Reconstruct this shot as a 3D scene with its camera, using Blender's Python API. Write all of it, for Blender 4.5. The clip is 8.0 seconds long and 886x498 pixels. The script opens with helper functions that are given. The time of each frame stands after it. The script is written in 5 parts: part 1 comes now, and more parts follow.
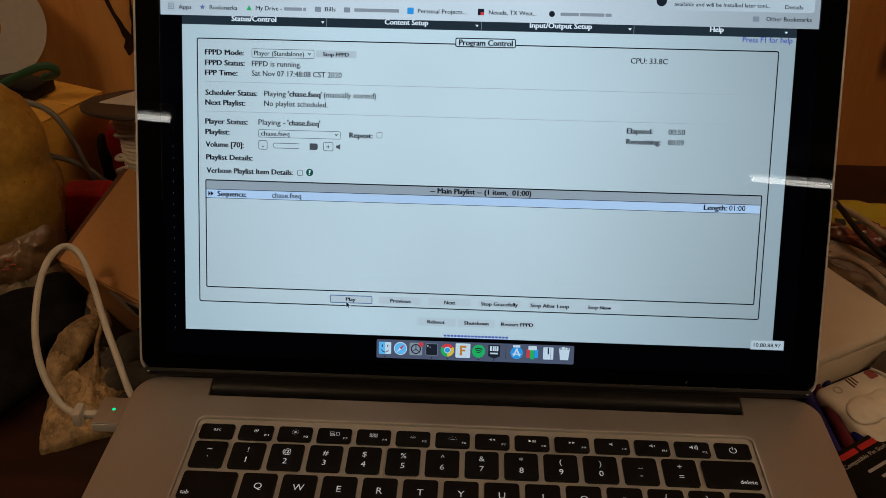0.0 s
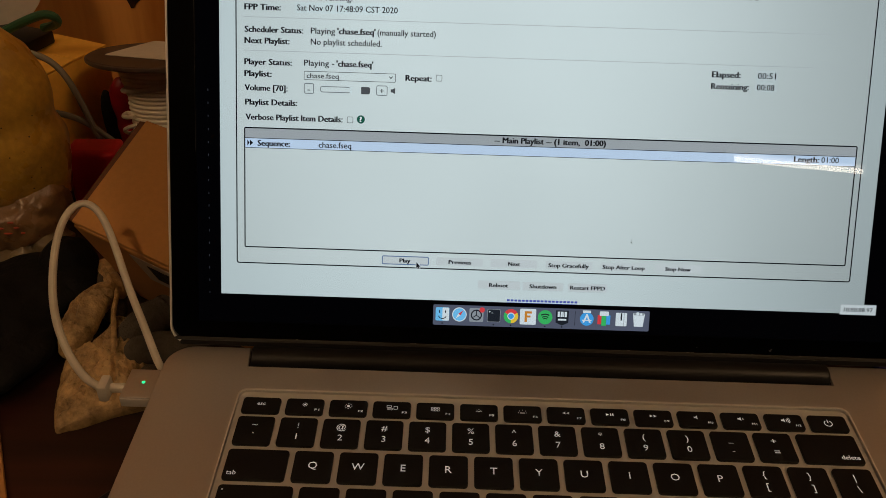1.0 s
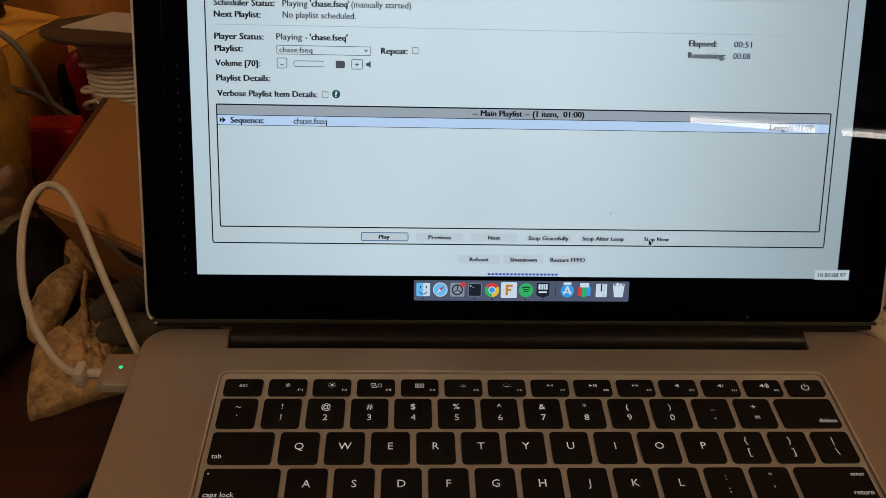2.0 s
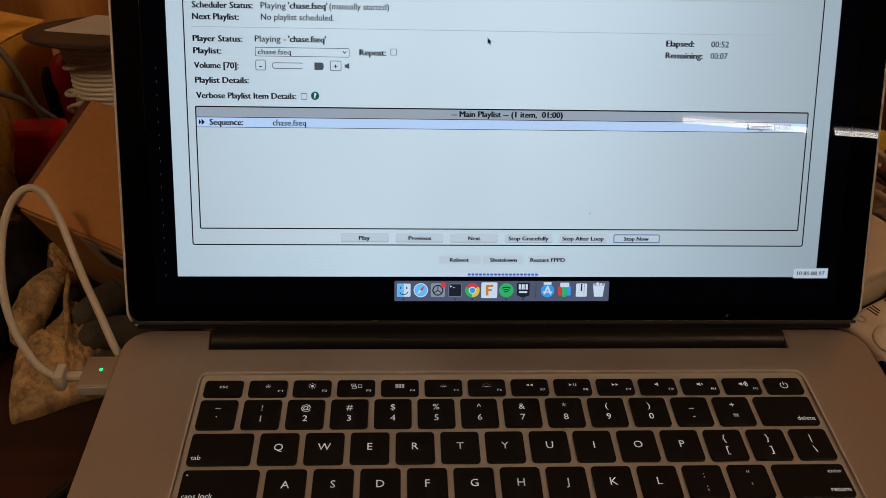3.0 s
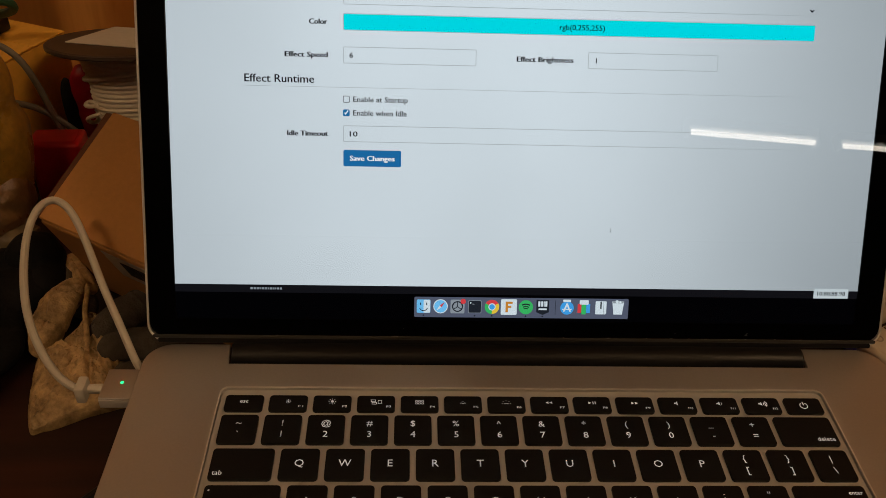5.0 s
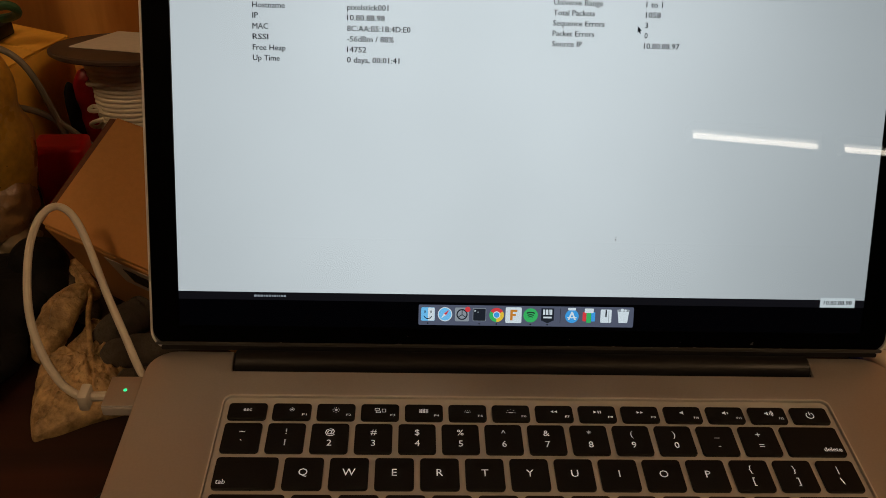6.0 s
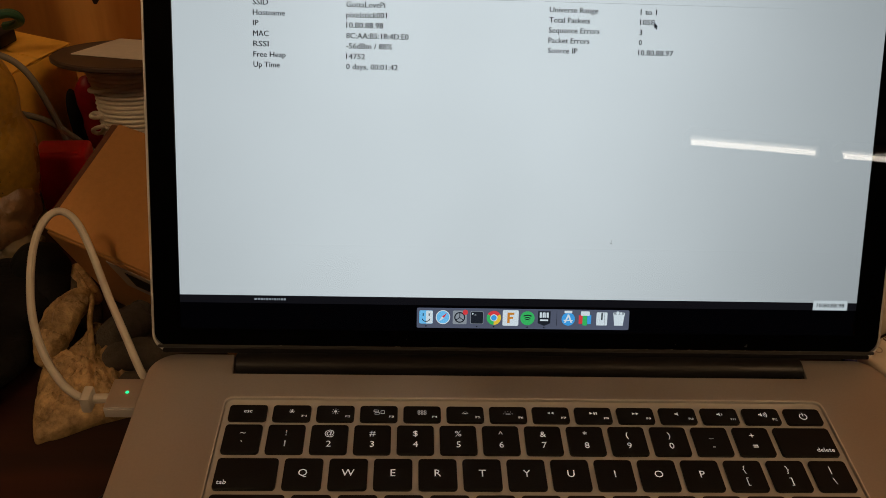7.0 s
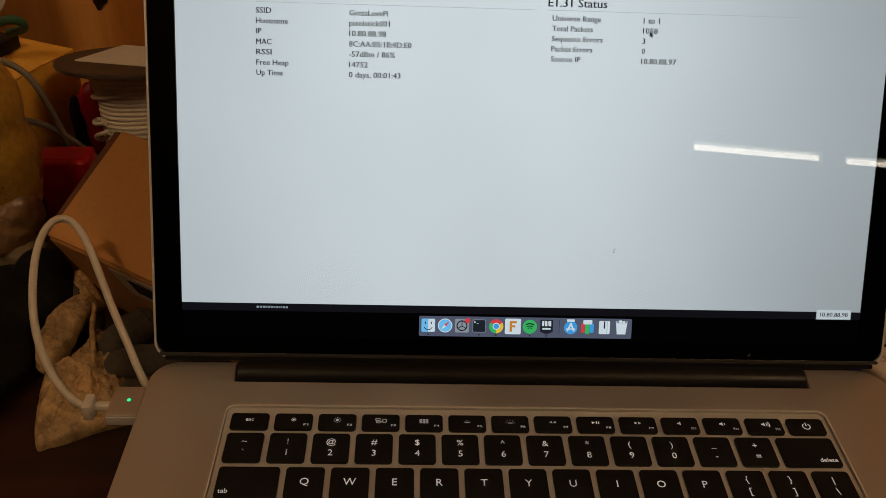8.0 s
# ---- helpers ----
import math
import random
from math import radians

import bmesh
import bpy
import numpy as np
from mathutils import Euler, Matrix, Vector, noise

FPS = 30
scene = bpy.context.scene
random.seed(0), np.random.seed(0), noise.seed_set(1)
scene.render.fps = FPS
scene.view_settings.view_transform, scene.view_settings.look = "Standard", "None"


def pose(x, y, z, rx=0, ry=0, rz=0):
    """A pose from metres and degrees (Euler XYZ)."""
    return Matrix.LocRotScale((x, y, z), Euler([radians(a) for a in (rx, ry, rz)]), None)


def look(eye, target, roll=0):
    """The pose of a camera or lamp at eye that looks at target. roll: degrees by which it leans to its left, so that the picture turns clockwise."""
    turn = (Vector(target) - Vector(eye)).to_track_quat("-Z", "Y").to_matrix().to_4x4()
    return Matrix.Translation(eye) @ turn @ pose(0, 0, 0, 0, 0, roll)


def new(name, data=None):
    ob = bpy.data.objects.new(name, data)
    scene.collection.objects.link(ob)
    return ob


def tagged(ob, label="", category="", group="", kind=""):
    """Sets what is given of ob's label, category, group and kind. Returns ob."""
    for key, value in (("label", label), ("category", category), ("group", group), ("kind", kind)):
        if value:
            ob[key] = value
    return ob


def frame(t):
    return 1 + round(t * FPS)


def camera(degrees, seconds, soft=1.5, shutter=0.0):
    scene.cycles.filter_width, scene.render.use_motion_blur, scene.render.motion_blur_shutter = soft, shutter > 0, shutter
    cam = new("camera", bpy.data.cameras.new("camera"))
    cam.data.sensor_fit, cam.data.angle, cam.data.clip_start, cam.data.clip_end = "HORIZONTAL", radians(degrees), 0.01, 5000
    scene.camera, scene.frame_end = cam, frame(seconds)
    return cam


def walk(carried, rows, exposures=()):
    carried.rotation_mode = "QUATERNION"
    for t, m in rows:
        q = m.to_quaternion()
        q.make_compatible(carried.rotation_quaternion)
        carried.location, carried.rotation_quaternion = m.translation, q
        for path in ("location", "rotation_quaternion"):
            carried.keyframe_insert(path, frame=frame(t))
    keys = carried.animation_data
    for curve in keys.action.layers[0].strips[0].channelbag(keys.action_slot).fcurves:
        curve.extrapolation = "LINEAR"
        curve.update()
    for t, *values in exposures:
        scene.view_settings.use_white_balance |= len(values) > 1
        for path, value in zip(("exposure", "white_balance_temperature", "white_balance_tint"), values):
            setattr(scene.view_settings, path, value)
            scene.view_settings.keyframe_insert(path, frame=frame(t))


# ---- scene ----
cam = camera(54.82, 8.0, soft=0.75)
# seconds, eye x y z, yaw to the left, pitch, lean to the left
PATH = [
    (0, -0.00357, -0.28429, 1.12632, 2.284, -34.000, 0.525),
    (0.2, -0.00965, -0.27405, 1.11548, 2.664, -33.666, 1.106),
    (0.5, -0.02888, -0.25533, 1.10304, 2.361, -34.236, 1.169),
    (0.8, -0.04376, -0.25387, 1.09487, 1.231, -34.496, 1.623),
    (1, -0.04664, -0.25875, 1.09236, 0.288, -35.160, 1.675),
    (1.2, -0.05462, -0.25830, 1.08825, -0.947, -35.550, 2.019),
    (1.5, -0.05654, -0.25778, 1.08918, -1.740, -36.284, 2.123),
    (1.7, -0.05676, -0.25461, 1.09360, -2.428, -37.094, 2.281),
    (2.8, -0.05155, -0.25244, 1.09429, -3.806, -37.586, 2.524),
    (3, -0.04943, -0.25474, 1.09448, -3.613, -37.267, 2.350),
    (3.5, -0.04979, -0.25553, 1.09530, -3.504, -37.038, 2.278),
    (4, -0.05281, -0.25692, 1.09523, -3.488, -36.715, 2.520),
    (4.5, -0.05527, -0.25548, 1.09680, -3.278, -36.718, 2.569),
    (6, -0.05818, -0.25028, 1.09899, -3.005, -36.562, 2.743),
    (6.5, -0.05854, -0.25333, 1.10053, -3.122, -36.320, 2.768),
    (7, -0.05783, -0.25563, 1.10119, -3.059, -36.110, 2.714),
    (7.5, -0.05861, -0.25648, 1.10101, -2.996, -35.965, 2.765),
    (8, -0.05764, -0.25417, 1.10243, -2.810, -35.827, 2.702),
]


def eye_pose(x, y, z, yaw, pitch, roll):
    ahead = Vector((-math.sin(radians(yaw)) * math.cos(radians(pitch)), math.cos(radians(yaw)) * math.cos(radians(pitch)), math.sin(radians(pitch))))
    return look((x, y, z), Vector((x, y, z)) + ahead, roll)


# seconds, stops, kelvin, tint: the clip's camera warms and brightens its picture as it settles
EXPOSURES = [(0.0, 0.0, 5750, 7), (0.5, 0.0, 6200, 13), (1.0, 0.05, 6550, 10), (1.5, 0.14, 6200, 11), (1.7, 0.14, 6150, 11), (3.0, 0.14, 5950, 14), (3.8, 0.14, 5950, 14), (4.0, 0.24, 6050, 5), (4.5, 0.15, 6450, 10), (6.0, 0.08, 6500, 10), (8.0, 0.08, 6500, 10)]
walk(cam, [(row[0], eye_pose(*row[1:])) for row in PATH], EXPOSURES)

# ---- light: a closed room at night, warm strip lights and two added fill panels ----
world = bpy.data.worlds.new("night")
scene.world = world
world.use_nodes = True
world.node_tree.nodes["Background"].inputs[0].default_value = (0.02, 0.015, 0.01, 1)
world.node_tree.nodes["Background"].inputs[1].default_value = 0.1

TUBE_LIGHT = 6.2
FILL_LIGHT = 11.8
SCREEN_LIGHT = 0.93
BENCH = 0.75          # bench top
DECK = 0.81           # top face of the laptop's base
CEILING = 2.78
MM = 0.001


# ---- materials ----
def material(name, color, rough=0.6, metal=0.0, vary=0.12, grain=120.0, stain=9.0, bump=0.0, bump_scale=300.0, spec=0.5, transmission=0.0, island=0.0):
    """A surface with colour variation at two scales and fine relief."""
    m = bpy.data.materials.new(name)
    m.use_nodes = True
    nt = m.node_tree
    n, l = nt.nodes, nt.links
    b = n["Principled BSDF"]
    b.inputs["Roughness"].default_value = rough
    b.inputs["Metallic"].default_value = metal
    b.inputs["Specular IOR Level"].default_value = spec
    b.inputs["Transmission Weight"].default_value = transmission
    co = n.new("ShaderNodeTexCoord")
    fine, coarse = n.new("ShaderNodeTexNoise"), n.new("ShaderNodeTexNoise")
    fine.inputs["Scale"].default_value, coarse.inputs["Scale"].default_value = grain, stain
    fine.inputs["Detail"].default_value = coarse.inputs["Detail"].default_value = 4
    l.new(co.outputs["Object"], fine.inputs["Vector"])
    l.new(co.outputs["Object"], coarse.inputs["Vector"])
    add = n.new("ShaderNodeMath")
    add.operation = "ADD"
    l.new(fine.outputs["Fac"], add.inputs[0])
    l.new(coarse.outputs["Fac"], add.inputs[1])
    ramp = n.new("ShaderNodeMapRange")
    ramp.inputs["From Min"].default_value, ramp.inputs["From Max"].default_value = 0.6, 1.4
    ramp.inputs["To Min"].default_value, ramp.inputs["To Max"].default_value = 1 - vary, 1 + vary
    l.new(add.outputs[0], ramp.inputs["Value"])
    mul = n.new("ShaderNodeVectorMath")
    mul.operation = "SCALE"
    mul.inputs[0].default_value = color
    l.new(ramp.outputs[0], mul.inputs["Scale"])
    l.new(mul.outputs[0], b.inputs["Base Color"])
    rr = n.new("ShaderNodeMapRange")
    rr.inputs["From Min"].default_value, rr.inputs["From Max"].default_value = 0.3, 0.7
    rr.inputs["To Min"].default_value, rr.inputs["To Max"].default_value = max(0.02, rough - 0.08), min(1, rough + 0.08)
    l.new(coarse.outputs["Fac"], rr.inputs["Value"])
    l.new(rr.outputs[0], b.inputs["Roughness"])
    if bump:
        t = n.new("ShaderNodeTexNoise")
        t.inputs["Scale"].default_value = bump_scale
        l.new(co.outputs["Object"], t.inputs["Vector"])
        bp = n.new("ShaderNodeBump")
        bp.inputs["Strength"].default_value, bp.inputs["Distance"].default_value = bump, 0.002
        l.new(t.outputs["Fac"], bp.inputs["Height"])
        l.new(bp.outputs[0], b.inputs["Normal"])
    return m


def wood(name, dark, light, scale=6.0, along="X", rough=0.55, knots=()):
    """Planed timber: stretched rings and fine pores."""
    m = material(name, light, rough)
    nt = m.node_tree
    n, l = nt.nodes, nt.links
    b = n["Principled BSDF"]
    co = n.new("ShaderNodeTexCoord")
    mp = n.new("ShaderNodeMapping")
    mp.inputs["Scale"].default_value = {"X": (0.12, 1, 1), "Y": (1, 0.12, 1), "Z": (1, 1, 0.12)}[along]
    l.new(co.outputs["Object"], mp.inputs["Vector"])
    big, fine = n.new("ShaderNodeTexNoise"), n.new("ShaderNodeTexNoise")
    big.inputs["Scale"].default_value, fine.inputs["Scale"].default_value = scale, 260
    big.inputs["Detail"].default_value, big.inputs["Distortion"].default_value = 5, 1.2
    l.new(mp.outputs[0], big.inputs["Vector"])
    l.new(mp.outputs[0], fine.inputs["Vector"])
    wave = n.new("ShaderNodeMath")
    wave.operation = "PINGPONG"
    ten = n.new("ShaderNodeMath")
    ten.operation, ten.inputs[1].default_value = "MULTIPLY", 7.0
    l.new(big.outputs["Fac"], ten.inputs[0])
    l.new(ten.outputs[0], wave.inputs[0])
    wave.inputs[1].default_value = 1.0
    mix = n.new("ShaderNodeMath")
    mix.operation = "MULTIPLY_ADD"
    mix.inputs[1].default_value = 0.35
    l.new(fine.outputs["Fac"], mix.inputs[0])
    l.new(wave.outputs[0], mix.inputs[2])
    cr = n.new("ShaderNodeValToRGB")
    cr.color_ramp.elements[0].color, cr.color_ramp.elements[1].color = (*light, 1), (*dark, 1)
    cr.color_ramp.elements[0].position, cr.color_ramp.elements[1].position = 0.25, 1.0
    l.new(mix.outputs[0], cr.inputs[0])
    last = cr.outputs[0]
    for kx, ky, kz, kr in knots:
        near = n.new("ShaderNodeVectorMath")
        near.operation = "DISTANCE"
        warp = n.new("ShaderNodeVectorMath")
        warp.operation = "MULTIPLY_ADD"
        wn = n.new("ShaderNodeTexNoise")
        wn.inputs["Scale"].default_value = 14
        l.new(co.outputs["Object"], wn.inputs["Vector"])
        l.new(wn.outputs["Color"], warp.inputs[0])
        warp.inputs[1].default_value = (0.03, 0.0, 0.06)
        l.new(co.outputs["Object"], warp.inputs[2])
        squash = n.new("ShaderNodeVectorMath")
        squash.operation = "MULTIPLY"
        squash.inputs[1].default_value = (1.0, 1.0, 0.42)
        l.new(warp.outputs[0], squash.inputs[0])
        near.inputs[1].default_value = (kx + 0.015, ky, (kz + 0.03) * 0.42)
        l.new(squash.outputs[0], near.inputs[0])
        f = n.new("ShaderNodeMapRange")
        f.inputs["From Min"].default_value, f.inputs["From Max"].default_value = kr * 0.3, kr
        f.inputs["To Min"].default_value, f.inputs["To Max"].default_value = 0.92, 0.0
        l.new(near.outputs["Value"], f.inputs["Value"])
        mx = n.new("ShaderNodeMix")
        mx.data_type = "RGBA"
        l.new(f.outputs[0], mx.inputs[0])
        l.new(last, mx.inputs[6])
        mx.inputs[7].default_value = (0.07, 0.02, 0.01, 1)
        last = mx.outputs[2]
    l.new(last, b.inputs["Base Color"])
    return m


def glow(name, color, strength):
    m = bpy.data.materials.new(name)
    m.use_nodes = True
    b = m.node_tree.nodes["Principled BSDF"]
    b.inputs["Base Color"].default_value = (0.0, 0.0, 0.0, 1)
    b.inputs["Roughness"].default_value = 0.9
    b.inputs["Specular IOR Level"].default_value = 0.0
    b.inputs["Emission Color"].default_value = (*color, 1)
    b.inputs["Emission Strength"].default_value = strength
    return m


def lit_panel(name, color, strength):
    """A lit display sheet: faint backlight unevenness, with viewing-angle dimming put into its glow."""
    m = glow(name, color, strength)
    nt = m.node_tree
    n, l = nt.nodes, nt.links
    co, t, r = n.new("ShaderNodeTexCoord"), n.new("ShaderNodeTexNoise"), n.new("ShaderNodeMapRange")
    t.inputs["Scale"].default_value, t.inputs["Detail"].default_value = 7, 2
    r.inputs["From Min"].default_value, r.inputs["From Max"].default_value = 0.3, 0.7
    r.inputs["To Min"].default_value, r.inputs["To Max"].default_value = strength * 0.95, strength * 1.05
    l.new(co.outputs["Object"], t.inputs["Vector"])
    l.new(t.outputs["Fac"], r.inputs["Value"])
    # dimming of a slanted view, fixed in the glow: right, left and lower edges
    sep, fall, mul = n.new("ShaderNodeSeparateXYZ"), n.new("ShaderNodeMapRange"), n.new("ShaderNodeMath")
    fall.interpolation_type = "SMOOTHSTEP"
    fall.inputs["From Min"].default_value, fall.inputs["From Max"].default_value = 0.0, 0.19
    fall.inputs["To Min"].default_value, fall.inputs["To Max"].default_value = 1.04, 0.56
    mul.operation = "MULTIPLY"
    l.new(co.outputs["Object"], sep.inputs[0])
    l.new(sep.outputs["X"], fall.inputs["Value"])
    near, side = n.new("ShaderNodeMapRange"), n.new("ShaderNodeMath")
    near.interpolation_type = "SMOOTHSTEP"
    near.inputs["From Min"].default_value, near.inputs["From Max"].default_value = -0.18, -0.05
    near.inputs["To Min"].default_value, near.inputs["To Max"].default_value = 0.78, 1.0
    side.operation = "MULTIPLY"
    l.new(sep.outputs["X"], near.inputs["Value"])
    l.new(near.outputs[0], side.inputs[0])
    l.new(fall.outputs[0], side.inputs[1])
    low, both = n.new("ShaderNodeMapRange"), n.new("ShaderNodeMath")
    low.inputs["From Min"].default_value, low.inputs["From Max"].default_value = 0.02, 0.15
    low.inputs["To Min"].default_value, low.inputs["To Max"].default_value = 0.88, 1.02
    both.operation = "MULTIPLY"
    l.new(sep.outputs["Y"], low.inputs["Value"])
    l.new(side.outputs[0], both.inputs[0])
    l.new(low.outputs[0], both.inputs[1])
    l.new(r.outputs[0], mul.inputs[0])
    l.new(both.outputs[0], mul.inputs[1])
    l.new(mul.outputs[0], n["Principled BSDF"].inputs["Emission Strength"])
    return m


def pane(name, ior=1.5, rough=0.0, tint=(1, 1, 1)):
    """Clear glass skin: what lies behind shows, with a mirror gloss on top."""
    m = bpy.data.materials.new(name)
    m.use_nodes = True
    nt = m.node_tree
    n, l = nt.nodes, nt.links
    n.remove(n["Principled BSDF"])
    fr, tr, gl, mx = n.new("ShaderNodeFresnel"), n.new("ShaderNodeBsdfTransparent"), n.new("ShaderNodeBsdfGlossy"), n.new("ShaderNodeMixShader")
    fr.inputs["IOR"].default_value = ior
    tr.inputs["Color"].default_value = (*tint, 1)
    gl.inputs["Roughness"].default_value = rough
    l.new(fr.outputs[0], mx.inputs[0])
    l.new(tr.outputs[0], mx.inputs[1])
    l.new(gl.outputs[0], mx.inputs[2])
    l.new(mx.outputs[0], n["Material Output"].inputs["Surface"])
    return m


aluminium = material("aluminium", (0.66, 0.64, 0.615), 0.49, 0.92, 0.05, 900, 14, 0.03, 1500)
# lighter than the aluminium: the highlight along edges is put into this colour
lit_edge = material("lit_edge", (0.82, 0.79, 0.74), 0.5, 0.45, 0.06)
key_black = material("key_black", (0.004, 0.004, 0.0045), 0.5, 0.0, 0.2, 400, 40, 0.04, 900, 0.3)
well_metal = material("well_metal", (0.66, 0.64, 0.61), 0.55, 0.65, 0.05)
legend_white = material("legend_white", (0.85, 0.85, 0.85), 0.6)
# the keyboard is backlit: the legends glow faintly
legend_white.node_tree.nodes["Principled BSDF"].inputs["Emission Color"].default_value = (0.88, 0.95, 1.0, 1)
legend_white.node_tree.nodes["Principled BSDF"].inputs["Emission Strength"].default_value = 0.22
hinge_black = material("hinge_black", (0.007, 0.0065, 0.0065), 0.42, 0.0, 0.25, 200, 20, spec=0.3)
bezel_black = material("bezel_black", (0.003, 0.003, 0.0035), 0.6, 0.0, 0.2, spec=0.1)
gasket = material("gasket", (0.035, 0.033, 0.032), 0.5)
screen_glass = pane("screen_glass", 1.52)
dust = material("dust", (0.16, 0.15, 0.14), 0.9)

W = SCREEN_LIGHT
white_screen = lit_panel("white_screen", (0.605, 0.738, 0.77), W)
frame_tint = lit_panel("frame_tint", (0.605, 0.72, 0.74), W)
cool_page = lit_panel("cool_page", (0.635, 0.722, 0.775), W)
grey_page = lit_panel("grey_page", (0.63, 0.71, 0.745), W)
dark_screen = glow("dark_screen", (0.0006, 0.0006, 0.001), W)
nav_dark = glow("nav_dark", (0.02, 0.032, 0.042), W)
ink = glow("ink", (0.004, 0.005, 0.008), W)
field_ink = glow("field_ink", (0.10, 0.12, 0.14), W)
knob_ink = glow("knob_ink", (0.075, 0.085, 0.095), W)
foot_dark = glow("foot_dark", (0.006, 0.006, 0.008), W)
margin_ink = glow("margin_ink", (0.035, 0.04, 0.05), W)
grey_ink = glow("grey_ink", (0.28, 0.31, 0.34), W)
link_ink = glow("link_ink", (0.06, 0.09, 0.42), W)
light_ink = glow("light_ink", (0.75, 0.82, 0.86), W)
head_grey = glow("head_grey", (0.33, 0.38, 0.41), W)
row_blue = glow("row_blue", (0.50, 0.66, 0.86), W)
button_grey = glow("button_grey", (0.52, 0.60, 0.63), W)
button_shade = glow("button_shade", (0.36, 0.42, 0.45), W)
rule_grey = glow("rule_grey", (0.38, 0.44, 0.47), W)
focus_blue = glow("focus_blue", (0.10, 0.17, 0.33), W)
cyan = glow("cyan", (0.0, 0.72, 0.80), W)
save_blue = glow("save_blue", (0.012, 0.14, 0.36), W)
help_green = glow("help_green", (0.01, 0.09, 0.06), W)
dock_grey = glow("dock_grey", (0.085, 0.10, 0.15), W)
icon_white = glow("icon_white", (0.62, 0.72, 0.78), W)
icon_blue = glow("icon_blue", (0.05, 0.33, 0.75), W)
icon_sky = glow("icon_sky", (0.15, 0.50, 0.85), W)
icon_red = glow("icon_red", (0.65, 0.05, 0.06), W)
icon_green = glow("icon_green", (0.04, 0.45, 0.12), W)
icon_yellow = glow("icon_yellow", (0.75, 0.52, 0.05), W)
icon_orange = glow("icon_orange", (0.55, 0.22, 0.03), W)
icon_dark = glow("icon_dark", (0.014, 0.018, 0.026), W)
icon_grey = glow("icon_grey", (0.25, 0.29, 0.33), W)
led_green = glow("led_green", (0.02, 1.0, 0.25), 1.6)


# ---- building helpers ----
def part(name, mesh, mat, parent=None, label="", at=None):
    """Links a mesh (or bmesh) as one object under a thing or part."""
    if isinstance(mesh, bmesh.types.BMesh):
        me = bpy.data.meshes.new(name)
        mesh.to_mesh(me)
        mesh.free()
        mesh = me
    if not mesh.materials and name not in ("text_line", "legend", "print_line"):
        smooth(mesh)
        mesh.set_sharp_from_angle(angle=radians(32))
    if mat and not mesh.materials:
        mesh.materials.append(mat)
    ob = new(name, mesh)
    ob.parent = parent
    if at is not None:
        ob.matrix_basis = at
    if label:
        ob["label"] = label
    return ob


def thing(name, label, category, at=None, group="", kind=""):
    ob = new(name)
    ob.empty_display_size = 0.02
    if at is not None:
        ob.matrix_basis = at
    return tagged(ob, label, category, group, kind)


def baked(ob):
    """The mesh of a curve, text or modified object, which is then thrown away."""
    dg = bpy.context.evaluated_depsgraph_get()
    me = bpy.data.meshes.new_from_object(ob.evaluated_get(dg), depsgraph=dg)
    data = ob.data
    bpy.data.objects.remove(ob)
    if isinstance(data, bpy.types.Curve):
        bpy.data.curves.remove(data)
    else:
        bpy.data.meshes.remove(data)
    me.materials.clear()
    return me


def smooth(me, on=True):
    for p in me.polygons:
        p.use_smooth = on
    return me


def rounded(x0, y0, x1, y1, r, steps=6):
    """A rounded rectangle's outline."""
    pts = []
    for cx, cy, a in ((x1 - r, y1 - r, 0), (x0 + r, y1 - r, 90), (x0 + r, y0 + r, 180), (x1 - r, y0 + r, 270)):
        for k in range(steps + 1):
            b = radians(a + 90 * k / steps)
            pts.append((cx + r * math.cos(b), cy + r * math.sin(b)))
    return pts


def ring(cx, cy, r, steps=24, ry=None):
    return [(cx + r * math.cos(2 * math.pi * k / steps), cy + (ry or r) * math.sin(2 * math.pi * k / steps)) for k in range(steps)]


def plate(outlines, z0, z1, bevel=0.0, res=2):
    """A flat plate between z0 and z1 with the given outlines (further ones are holes), its edges rounded."""
    cu = bpy.data.curves.new("plate", "CURVE")
    cu.dimensions, cu.fill_mode = "2D", "BOTH"
    cu.extrude, cu.bevel_depth, cu.bevel_resolution = max((z1 - z0) / 2 - bevel, 0), bevel, res
    cu.offset = -bevel
    for pts in outlines:
        sp = cu.splines.new("POLY")
        sp.points.add(len(pts) - 1)
        for p, (x, y) in zip(sp.points, pts):
            p.co = (x, y, 0, 1)
        sp.use_cyclic_u = True
    me = baked(new("plate", cu))
    me.transform(Matrix.Translation((0, 0, (z0 + z1) / 2)))
    return me


def joined(meshes):
    bm = bmesh.new()
    for me in meshes:
        bm.from_mesh(me)
        bpy.data.meshes.remove(me)
    return bm


def tube(points, radius, res=6, closed=False, around=3):
    """A round cable through points."""
    cu = bpy.data.curves.new("tube", "CURVE")
    cu.dimensions, cu.bevel_depth, cu.bevel_resolution, cu.use_fill_caps = "3D", radius, around, True
    sp = cu.splines.new("NURBS")
    sp.points.add(len(points) - 1)
    for p, co in zip(sp.points, points):
        p.co = (*co, 1)
    sp.use_cyclic_u, sp.use_endpoint_u, sp.order_u, sp.resolution_u = closed, True, 4, res
    return smooth(baked(new("tube", cu)))


